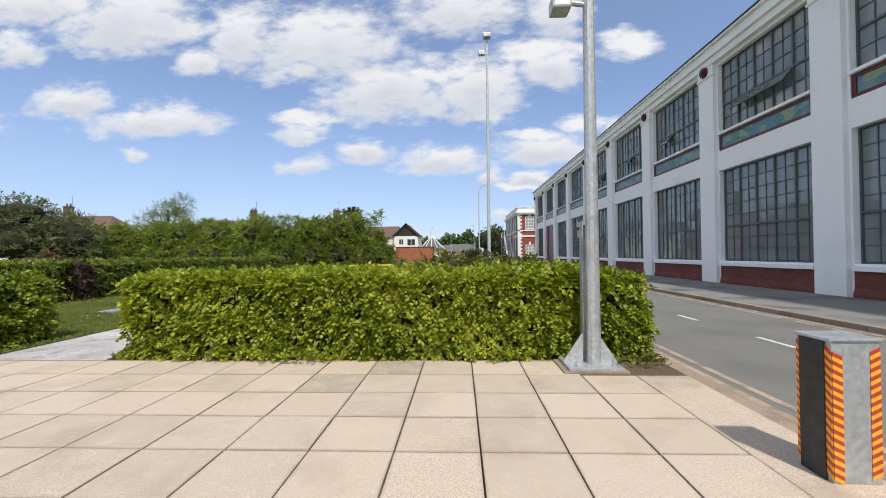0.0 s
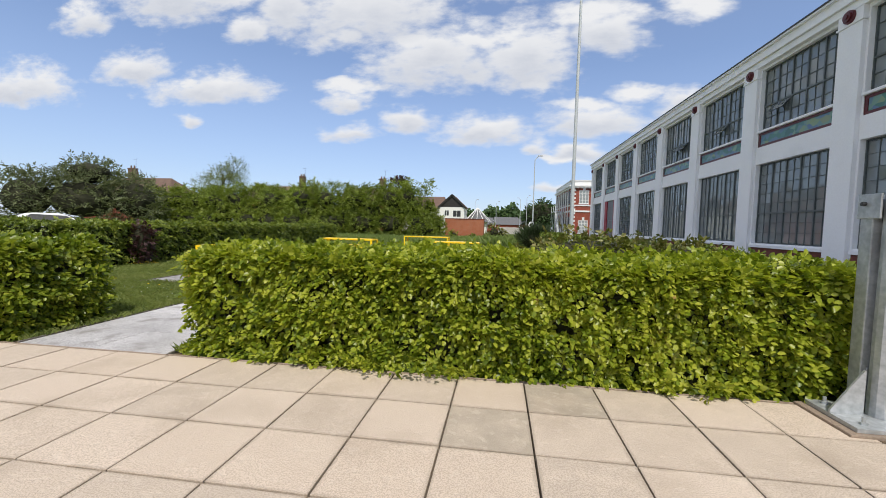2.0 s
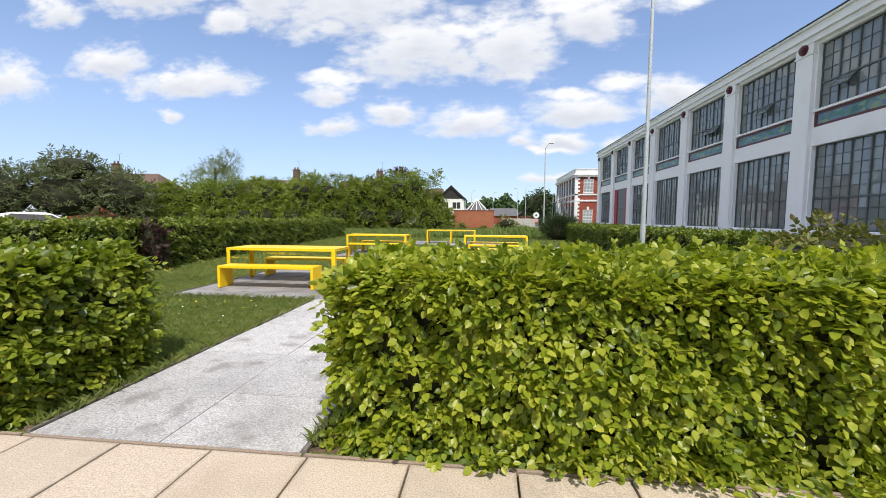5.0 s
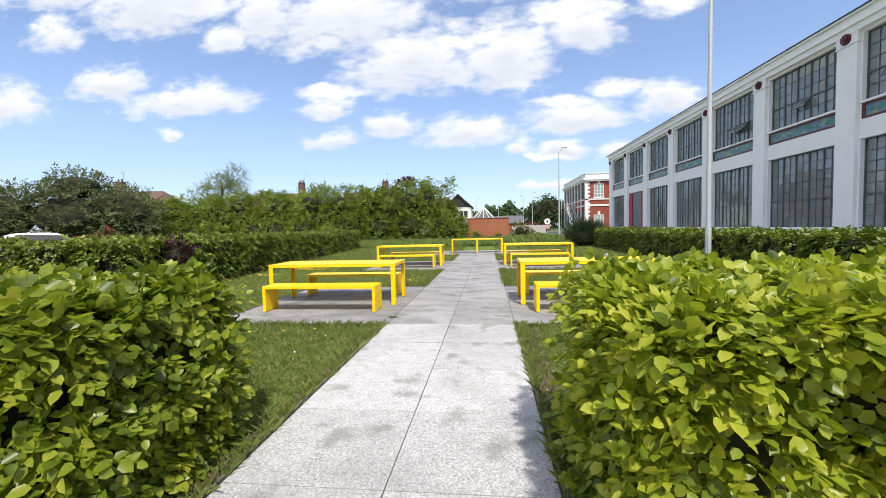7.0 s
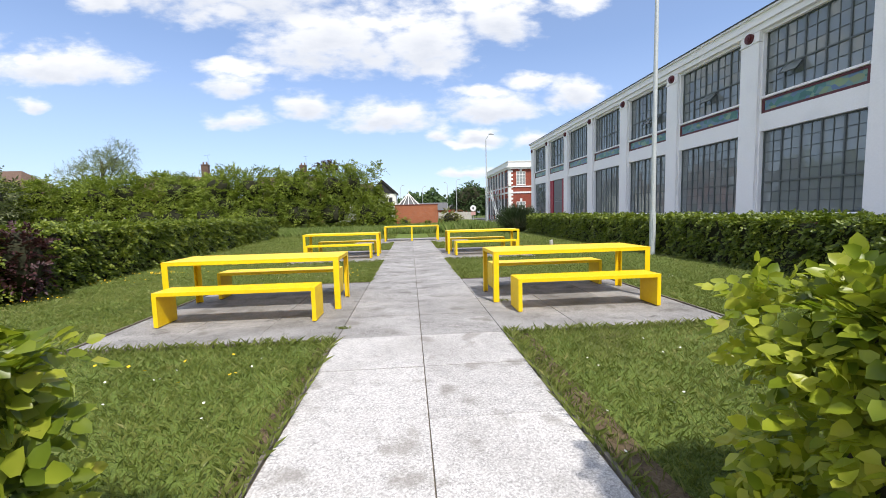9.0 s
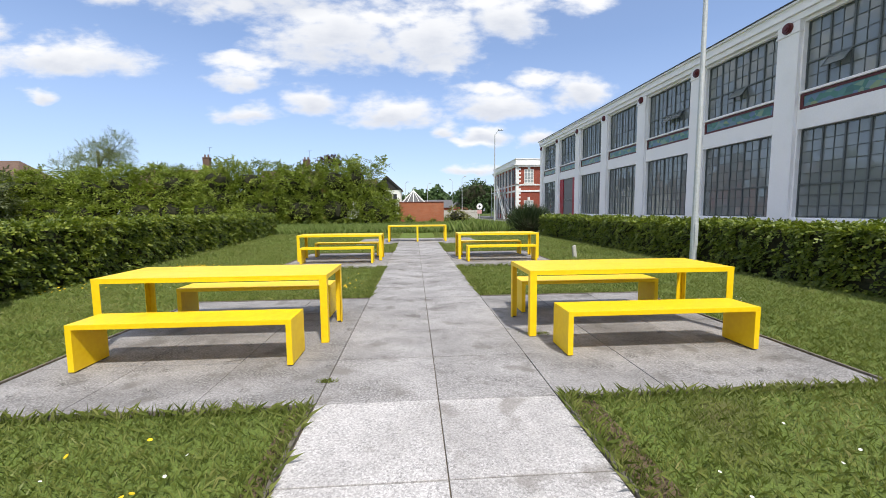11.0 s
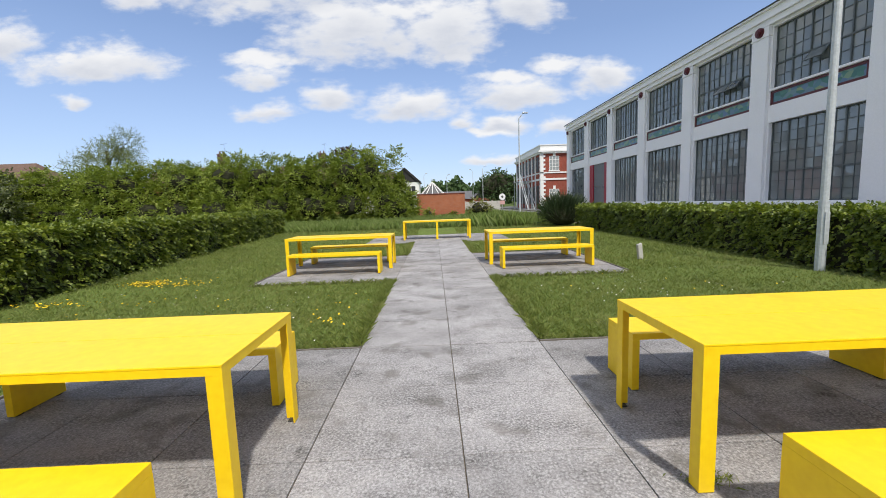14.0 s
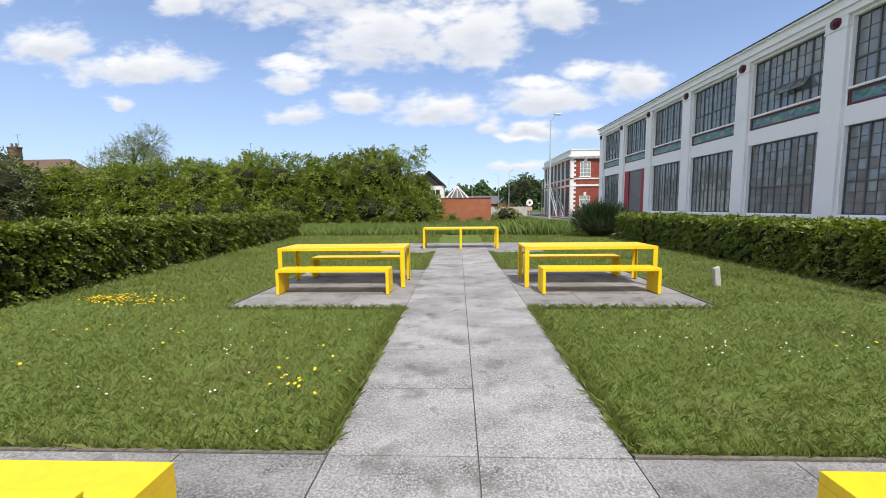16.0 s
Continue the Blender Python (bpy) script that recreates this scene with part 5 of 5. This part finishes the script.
def slender_pole():
    x, y = 7.2, 7.12
    top = thing("lighting_pole", x, y, 0, "tall slender pale galvanised lighting pole on the lawn", "pole")
    bm = bmesh.new()
    rod(bm, (x, y, -0.05), (x, y, 1.3), 0.085, 0.085, 12)
    rod(bm, (x, y, 1.3), (x, y, 10.6), 0.070, 0.045, 12)
    part("pole", bm, M_GALVP, top)
    bm = bmesh.new()
    rod(bm, (x - 0.3, y, 9.95), (x + 0.05, y, 9.95), 0.025, 0.025, 8)
    part("bracket", bm, M_GALV, top)
    part("floodlight", box(x - 0.36, x - 0.10, y - 0.22, y - 0.02, 9.85, 10.02, 0.02), M_GALV, top, "small floodlight head")
    part("floodlight", box(x - 0.16, x + 0.16, y - 0.2, y + 0.1, 10.62, 10.80, 0.03), M_GALV, top, "small floodlight head")
    part("access_door", box(x - 0.045, x + 0.045, y - 0.092, y - 0.08, 0.5, 1.1, 0.003), M_GALVP, top)


def street_lamp(x, y, h, arm, label):
    top = thing("street_lamp", x, y, 0, label, "street lamp", "street lamps")
    bm = bmesh.new()
    rod(bm, (x, y, -0.1), (x, y, 1.5), 0.10, 0.10, 10)
    rod(bm, (x, y, 1.5), (x, y, h - 0.5), 0.075, 0.05, 10)
    rod(bm, (x, y, h - 0.5), (x + arm * 0.5, y, h), 0.045, 0.04, 8)
    part("column", bm, M_GALVP, top)
    part("lantern", box(min(x + arm * 0.45, x + arm * 1.15), max(x + arm * 0.45, x + arm * 1.15), y - 0.13, y + 0.13, h - 0.03, h + 0.09, 0.03), M_GALV, top, "flat grey lantern head")


def barrier_cabinet():
    x0, x1, y0, y1, h = 8.25, 8.55, -7.50, -7.24, 0.89
    top = thing("barrier_cabinet", (x0 + x1) / 2, (y0 + y1) / 2, 0, "galvanised barrier cabinet with red and amber warning strips", "cabinet")
    part("body", box(x0 + 0.012, x1, y0, y1, -0.005, h - 0.02, 0.006), M_GALV, top)
    part("dark_panel", box(x0, x0 + 0.0115, y0 + 0.045, y1 - 0.03, 0.0, h - 0.025), M_DARK, top, "matt black side panel")
    part("lid", box(x0 - 0.01, x1 + 0.012, y0 - 0.012, y1 + 0.012, h - 0.018, h, 0.006), M_GALV, top)

    def strip(flip, axis, a0, b0, wid):
        """A warning strip: slanted stripes, alternately yellow and orange."""
        n, zh = 30, h - 0.06
        for col, odd in ((M_YSTRIP, 0), (M_ORANGE, 1)):
            bm = bmesh.new()
            for i in range(odd, n, 2):
                z = 0.02 + i * (zh - 0.04) / n
                dz = (zh - 0.04) / n
                q = [(0, z), (wid, z + flip * 0.03), (wid, z + flip * 0.03 + dz), (0, z + dz)]
                if axis == "x":
                    vs = [bm.verts.new((a0 + u, b0, w)) for u, w in q]
                    out = Vector((0, -0.004, 0))
                else:
                    vs = [bm.verts.new((b0, a0 + u, w)) for u, w in q]
                    out = Vector((-0.004, 0, 0))
                f = bm.faces.new(vs)
                ex = bmesh.ops.extrude_face_region(bm, geom=[f])["geom"]
                bmesh.ops.translate(bm, verts=[v for v in ex if isinstance(v, bmesh.types.BMVert)], vec=out)
            part("warning_stripes", bm, col, top, "red and amber warning stripes")
    strip(-1, "x", x0 + 0.013, y0 - 0.0005, 0.06)
    strip(1, "x", x1 - 0.062, y0 - 0.0005, 0.06)
    strip(1, "y", y0 + 0.002, x0 + 0.0115, 0.042)
    strip(1, "y", y1 - 0.03, x0 + 0.0115, 0.03)


def marker_post():
    bm = box(4.84, 4.95, 9.33, 9.43, -0.1, 0.36, 0.02)
    for v in bm.verts:
        if v.co.z > 0.3:
            v.co.x += 0.015 * noise.noise(v.co * 9)
            v.co.z += 0.03 * (v.co.x - 4.9) * 10
    bmesh.ops.rotate(bm, verts=bm.verts, cent=(4.9, 9.38, 0), matrix=Matrix.Rotation(radians(-6), 3, "Y"))
    tagged(part("marker_post", bm, M_CONC), "short leaning pale concrete marker post", "post")


# ---------------------------------------------------------------- beyond the lawn
def brick_store():
    x0, x1, y0, y1, h = -1.62, 2.75, 37.2, 39.6, 2.38
    top = thing("brick_store", (x0 + x1) / 2, (y0 + y1) / 2, 0, "low plain orange brick wall with a flat coping", "wall")
    part("wall", boxes([(x0, x1, y0, y0 + 0.25, -0.1, h - 0.08), (x0, x0 + 0.25, y0 + 0.25, y1, -0.1, h - 0.08), (x1 - 0.25, x1, y0 + 0.25, y1, -0.1, h - 0.08), (x0 + 0.25, x1 - 0.25, y1 - 0.25, y1, -0.1, h - 0.08)]), M_BRICK, top)
    part("coping", box(x0 - 0.04, x1 + 0.04, y0 - 0.04, y1 + 0.04, h - 0.08, h, 0.01), M_PLINTH, top, "brick-on-edge coping")


def house(x0, x1, y0, y1, eave, ridge, along, wall_mat, roof_mat, label, chimneys=(), windows=(), hip=0.0):
    top = thing("house", (x0 + x1) / 2, (y0 + y1) / 2, 0, label, "house")
    part("wall", box(x0, x1, y0, y1, -0.1, eave), wall_mat, top)
    o = 0.35
    if along == "x":
        cy = (y0 + y1) / 2
        bm = prism([(y0 - o, eave - 0.1), (cy, ridge), (y1 + o, eave - 0.1)], x0 - o, x1 + o, "x")
        for v in bm.verts:
            if v.co.z > ridge - 0.01:
                v.co.x += hip if v.co.x < (x0 + x1) / 2 else -hip
        part("roof", bm, roof_mat, top)
    else:
        cx = (x0 + x1) / 2
        part("roof", prism([(x0 - o, eave + 0.0), (cx, ridge), (x1 + o, eave + 0.0)], y0 + 0.12, y1 + o, "y"), roof_mat, top)
        part("gable", prism([(x0, eave), (cx, ridge - 0.25), (x1, eave)], y0 - 0.02, y0 + 0.119, "y"), M_TIMBER, top, "dark boarded gable")
        for s in (-1, 1):
            bm = bmesh.new()
            half = (x1 - x0) / 2 + o
            ang = math.atan2(ridge - eave, half)
            t = Matrix.Translation((cx, y0 - 0.15, ridge - 0.02)) @ Matrix.Rotation(s * ang, 4, "Y")
            add_box(bm, min(0, s * math.hypot(half, ridge - eave)), max(0, s * math.hypot(half, ridge - eave)), -0.1, 0.27, -0.28, 0.05, 0, t)
            part("bargeboard", bm, M_TIMBER, top)
    for cx, cy, w, z in chimneys:
        c = part("chimney", boxes([(cx - w, cx + w, cy - 0.35, cy + 0.35, eave, z), (cx - w - 0.06, cx + w + 0.06, cy - 0.41, cy + 0.41, z, z + 0.15)]), M_ROOF, top, "brown brick chimney stack")
        for d in (-0.5, 0.5):
            bm = bmesh.new()
            rod(bm, (cx + d * w, cy, z + 0.15), (cx + d * w, cy, z + 0.6), 0.14, 0.11, 10)
            part("chimney_pot", bm, M_ROOF, c)
        bm = bmesh.new()
        rod(bm, (cx + w, cy, z), (cx + w, cy, z + 1.7), 0.02, 0.02, 5)
        rod(bm, (cx + w - 0.5, cy, z + 1.6), (cx + w + 0.4, cy, z + 1.7), 0.015, 0.015, 5)
        part("aerial", bm, M_DARK, c)
    for wx0, wx1, wz0, wz1 in windows:
        w = part("window", boxes([(wx0, wx1, y0 - 0.03, y0 - 0.002, wz0, wz0 + 0.09), (wx0, wx1, y0 - 0.03, y0 - 0.002, wz1 - 0.09, wz1)] + [(wx0 + (wx1 - wx0 - 0.09) * f, wx0 + (wx1 - wx0 - 0.09) * f + 0.09, y0 - 0.03, y0 - 0.002, wz0 + 0.09, wz1 - 0.09) for f in (0, 0.5, 1)]), M_WHITE2, top)
        part("pane", box(wx0 + 0.05, wx1 - 0.05, y0 - 0.012, y0 - 0.006, wz0 + 0.05, wz1 - 0.05), M_DARK, w)
    return top


def houses():
    house(-7.6, -2.6, 72.5, 80, 5.3, 7.9, "y", M_RENDER, M_ROOF, "white rendered house with a black timber gable", windows=((-4.9, -3.2, 3.3, 4.7), (-6.6, -5.6, 3.5, 4.7)))
    house(-16, -7.62, 74.5, 82, 5.3, 7.7, "x", M_RENDER, M_ROOF, "white rendered house wing with a brown tiled roof")
    house(-26, -15.5, 66, 74, 5.4, 8.6, "x", M_BRICK2, M_ROOF, "brick house with a brown tiled roof", chimneys=((-18.6, 69.6, 0.55, 10.3),))
    house(-42, -30, 60, 68, 5.4, 8.2, "x", M_BRICK2, M_ROOF, "brick house with a brown tiled roof behind shrubs", chimneys=((-32.3, 63.6, 0.5, 9.9),))
    house(-62, -46.5, 48, 57, 4.6, 8.2, "x", M_BRICK2, M_ROOF, "brick house with a brown hipped roof", hip=3.6, chimneys=((-56.5, 52.0, 0.6, 9.6),))
    house(3.0, 10.5, 112, 120, 2.4, 4.6, "x", M_BRICK2, M_SLATE, "low bungalow with a grey slate roof")
    house(-6.0, 2.0, 120, 128, 2.4, 4.6, "x", M_BRICK2, M_SLATE, "low bungalow with a grey slate roof far off")
    house(10.8, 16.0, 110, 119, 2.4, 4.9, "y", M_BRICK2, M_SLATE, "low bungalow with a slate gable")
    # round pavilion with a ribbed cone roof
    px, py = -0.3, 80.0
    top = thing("pavilion", px, py, 0, "round pavilion with a dark cone roof and white ribs", "pavilion")
    bm = bmesh.new()
    rod(bm, (px, py, -0.1), (px, py, 2.6), 2.2, 2.2, 12)
    part("wall", bm, M_RENDER, top)
    bm = bmesh.new()
    rod(bm, (px, py, 2.6), (px, py, 5.4), 2.9, 0.15, 12)
    part("roof", bm, M_SLATE, top)
    for i in range(12):
        a = math.tau * i / 12
        bm = bmesh.new()
        rod(bm, (px + math.cos(a) * 2.93, py + math.sin(a) * 2.93, 2.62), (px + math.cos(a) * 0.15, py + math.sin(a) * 0.15, 5.5), 0.07, 0.07, 6)
        part("rib", bm, M_WHITE2, top, "white roof rib")
    bm = bmesh.new()
    rod(bm, (px, py, 5.4), (px, py, 6.5), 0.07, 0.04, 6)
    part("finial", bm, M_WHITE2, top)


def office_building():
    x0, x1, y0, y1, h = 16.1, 33.0, 61.0, 79.0, 8.6
    top = thing("office_building", (x0 + x1) / 2, (y0 + y1) / 2, 0, "two-storey red brick building with white stone trim", "building")
    part("wall", box(x0, x1, y0, y1, -0.1, h), M_BRICK2, top)
    part("band", box(x0 - 0.12, x1, y0 - 0.12, y1, 4.35, 4.62), M_WHITE2, top, "white stone band")
    part("band", box(x0 - 0.10, x1, y0 - 0.10, y1, 5.35, 5.55), M_WHITE2, top, "white stone band")
    part("cornice", boxes([(x0 - 0.25, x1, y0 - 0.25, y1, h - 0.35, h - 0.1), (x0 - 0.45, x1, y0 - 0.45, y1, h - 0.1, h + 0.12), (x0 - 0.1, x1, y0 - 0.1, y1, h + 0.12, h + 0.85), (x0 - 0.2, x1, y0 - 0.2, y1, h + 0.85, h + 0.98)]), M_WHITE2, top, "white cornice and parapet")
    for i in range(24):
        part("dentil", box(x0 + 0.2 + i * 0.6, x0 + 0.42 + i * 0.6, y0 - 0.4, y0 - 0.252, h - 0.32, h - 0.12), M_WHITE2, top)
    part("corner_stone", box(x0 - 0.10, x0 + 0.38, y0 - 0.10, y0 + 0.38, -0.1, h - 0.36), M_WHITE2, top, "white stone corner")
    for i in range(13):
        z = 0.2 + i * 0.63
        part("quoin", box(x0 + 0.38, x0 + 0.68, y0 - 0.06, y0, z, z + 0.3), M_WHITE2, top)
        part("quoin", box(x0 - 0.06, x0, y0 + 0.38, y0 + 0.68, z, z + 0.3), M_WHITE2, top)

    def office_window(cx, z0, z1):
        w = part("window", boxes([(cx - 0.75, cx + 0.75, y0 - 0.04, y0 - 0.001, z0, z0 + 0.06)]), M_WHITE2, top, "white window frame with glazing bars")
        part("sill", box(cx - 0.85, cx + 0.85, y0 - 0.10, y0 - 0.001, z0 - 0.12, z0 - 0.001), M_WHITE2, w)
        part("keystone", box(cx - 0.18, cx + 0.18, y0 - 0.14, y0 - 0.001, z1 + 0.001, z1 + 0.5), M_WHITE2, w)
        for i in range(4):
            part("glazing_bar", box(cx - 0.75 + i * 0.48, cx - 0.69 + i * 0.48, y0 - 0.054, y0 - 0.001, z0 + 0.061, z1), M_WHITE2, w)
        for j in range(1, 5):
            z = z0 + (z1 - z0 - 0.06) * j / 4
            part("glazing_bar", box(cx - 0.748, cx + 0.748, y0 - 0.05, y0 - 0.001, z, z + 0.059), M_WHITE2, w)
        part("pane", box(cx - 0.72, cx + 0.72, y0 - 0.03, y0 - 0.01, z0 + 0.02, z1 - 0.02), M_GLASS2, w)
    for cx in (18.1, 21.0, 23.9, 26.8):
        office_window(cx, 0.9, 3.0), office_window(cx, 5.75, 7.9)
    for k in range(7):
        y = y0 + 1.9 + 2.4 * k
        for z0, z1 in ((0.8, 3.6), (5.7, 7.9)):
            part("window", box(x0 - 0.03, x0 - 0.002, y - 0.7, y + 0.7, z0, z1), M_DARK, top)
        part("pier", box(x0 - 0.14, x0 - 0.001, y + 0.9, y + 1.3, -0.1, h - 0.4), M_WHITE2, top)
    # outside stair on the side wall
    st = thing("fire_escape", x0 - 1.2, y0 + 4, 0, "grey steel outside stair against the brick building", "stair")
    for dx in (-1.7, -0.75):
        bm = bmesh.new()
        rod(bm, (x0 + dx, y0 + 1.0, 0.0), (x0 + dx, y0 + 6.5, 4.6), 0.09, 0.09, 6)
        rod(bm, (x0 + dx, y0 + 1.0, 1.0), (x0 + dx, y0 + 6.5, 5.6), 0.05, 0.05, 6)
        part("stringer", bm, M_GALVP, st)
    for i in range(16):
        f = (i + 0.5) / 16
        part("tread", box(x0 - 1.68, x0 - 0.77, y0 + 1.0 + 5.5 * f - 0.13, y0 + 1.0 + 5.5 * f + 0.13, 4.6 * f - 0.02, 4.6 * f + 0.02), M_GALV, st)
    part("landing", box(x0 - 1.75, x0 - 0.15, y0 + 6.4, y0 + 12, 4.55, 4.65), M_GALV, st)
    for dy in (6.6, 9.2, 11.9):
        part("post", boxes([(x0 - 1.72, x0 - 1.62, y0 + dy - 0.05, y0 + dy + 0.05, 0, 5.7)]), M_GALVP, st)


def yard_wall_and_sign():
    top = thing("yard_wall", 7.0, 58.6, 0, "low pale concrete panel wall at the yard entrance", "wall")
    for i in range(4):
        x = 4.4 + i * 1.3
        p = part("post", box(x - 0.08, x + 0.08, 58.5, 58.7, -0.1, 1.62, 0.01), M_CONC, top)
        for j in range(4):
            part("panel", box(x + 0.082, x + 1.218, 58.55, 58.65, 0.02 + j * 0.38, 0.385 + j * 0.38, 0.008), M_CONC, top)
    s = thing("road_sign", 9.4, 56.2, 0, "round white road sign over a faded red plate", "sign")
    bm = bmesh.new()
    rod(bm, (9.4, 56.2, -0.1), (9.4, 56.2, 2.5), 0.04, 0.04, 8)
    part("pole", bm, M_GALV, s)
    bm = bmesh.new()
    rod(bm, (9.4, 56.15, 2.05), (9.4, 56.11, 2.05), 0.45, 0.45, 24)
    d = part("disc", bm, M_SIGN, s, "round white sign face")
    part("symbol", boxes([(9.25, 9.55, 56.104, 56.109, 1.98, 2.12), (9.33, 9.47, 56.104, 56.109, 1.88, 1.98), (9.33, 9.47, 56.104, 56.109, 2.12, 2.22)]), M_DARK, d)
    part("plate", box(9.05, 9.75, 56.11, 56.15, 1.0, 1.52, 0.01), M_PINK, s, "faded red rectangular plate")


def car(x, y, turn, paint, label):
    """A small hatchback: body shell, cabin glass, wheels, lamps and bumpers."""
    top = thing("car", 0, 0, 0, label, "car", "parked cars")
    side = [(-1.95, 0.30), (1.90, 0.30), (1.98, 0.55), (1.90, 0.78), (1.05, 0.92), (0.35, 1.40), (0.0, 1.47), (-1.05, 1.47), (-1.45, 1.38), (-1.85, 1.0), (-1.98, 0.75), (-2.0, 0.5)]
    bm = prism(side, -0.83, 0.83, "y")
    for v in bm.verts:
        if v.co.z > 0.95:
            v.co.y *= 1 - 0.22 * (v.co.z - 0.95) / 0.5
    bmesh.ops.bevel(bm, geom=list(bm.edges), offset=0.05, segments=2, affect="EDGES")
    part("body", bm, paint, top)
    for s in (-1, 1):
        bm = bmesh.new()
        f = bm.faces.new([bm.verts.new((a, s * (0.845 * (1 - 0.22 * max(z - 0.95, 0) / 0.5)), z)) for a, z in ((0.85, 1.0), (0.33, 1.34), (-1.05, 1.40), (-1.5, 1.04))])
        ex = bmesh.ops.extrude_face_region(bm, geom=[f])["geom"]
        bmesh.ops.translate(bm, verts=[v for v in ex if isinstance(v, bmesh.types.BMVert)], vec=(0, s * 0.012, 0))
        part("side_window", bm, M_DARK, top)
        for wx in (-1.2, 1.25):
            bm = bmesh.new()
            rod(bm, (wx, s * 0.68, 0.31), (wx, s * 0.87, 0.31), 0.31, 0.31, 20)
            t = part("wheel", bm, M_TYRE, top)
            bm = bmesh.new()
            rod(bm, (wx, s * 0.86, 0.31), (wx, s * 0.885, 0.31), 0.19, 0.17, 16)
            part("rim", bm, M_GALV, t)
        part("headlight", box(1.80, 1.95, s * 0.62 - 0.14, s * 0.62 + 0.14, 0.62, 0.76, 0.03), M_SIGN, top)
        part("tail_light", box(-1.99, -1.86, s * 0.66 - 0.10, s * 0.66 + 0.10, 0.74, 1.0, 0.02), M_RED, top)
    for pts in ([(0.98, 0.97), (1.02, 1.0), (0.42, 1.40), (0.38, 1.37)], [(-1.50, 1.36), (-1.47, 1.40), (-1.88, 1.03), (-1.86, 0.98)]):
        part("windscreen", prism(pts, -0.64, 0.64, "y"), M_DARK, top)
    top.matrix_basis = pose(x, y, 0.16, 0, 0, turn)
    return top


def car_park():
    tagged(part("car_park", box(-40, -13.5, 3.5, 23.5, -0.2, 0.16), M_FOOTWAY), "grey asphalt car park behind the hedge", "car park", kind="structure")
    car(-19.9, 11.0, 50, M_CARW, "white hatchback parked behind the hedge")
    car(-18.9, 6.3, 52, M_CARG, "dark grey hatchback parked behind the hedge")


ground()
road()
factory()
furniture()
planting()
spiky_shrub()
brick_store()
houses()
office_building()
yard_wall_and_sign()
car_park()
hinged_mast()
slender_pole()
street_lamp(8.3, 39.4, 9.75, 0.75, "tall pale street lamp at the end of the lawn")
street_lamp(9.8, 101.5, 9.4, -0.8, "distant street lamp beside the road")
street_lamp(10.6, 88.0, 9.0, 0.8, "distant street lamp beside the road")
street_lamp(-2.4, 104.5, 9.0, 0.8, "distant street lamp beyond the houses")
street_lamp(3.4, 104.5, 8.6, 0.8, "distant street lamp beyond the houses")
barrier_cabinet()
marker_post()
grass()
flowers()
kerbs()
paving()
path()
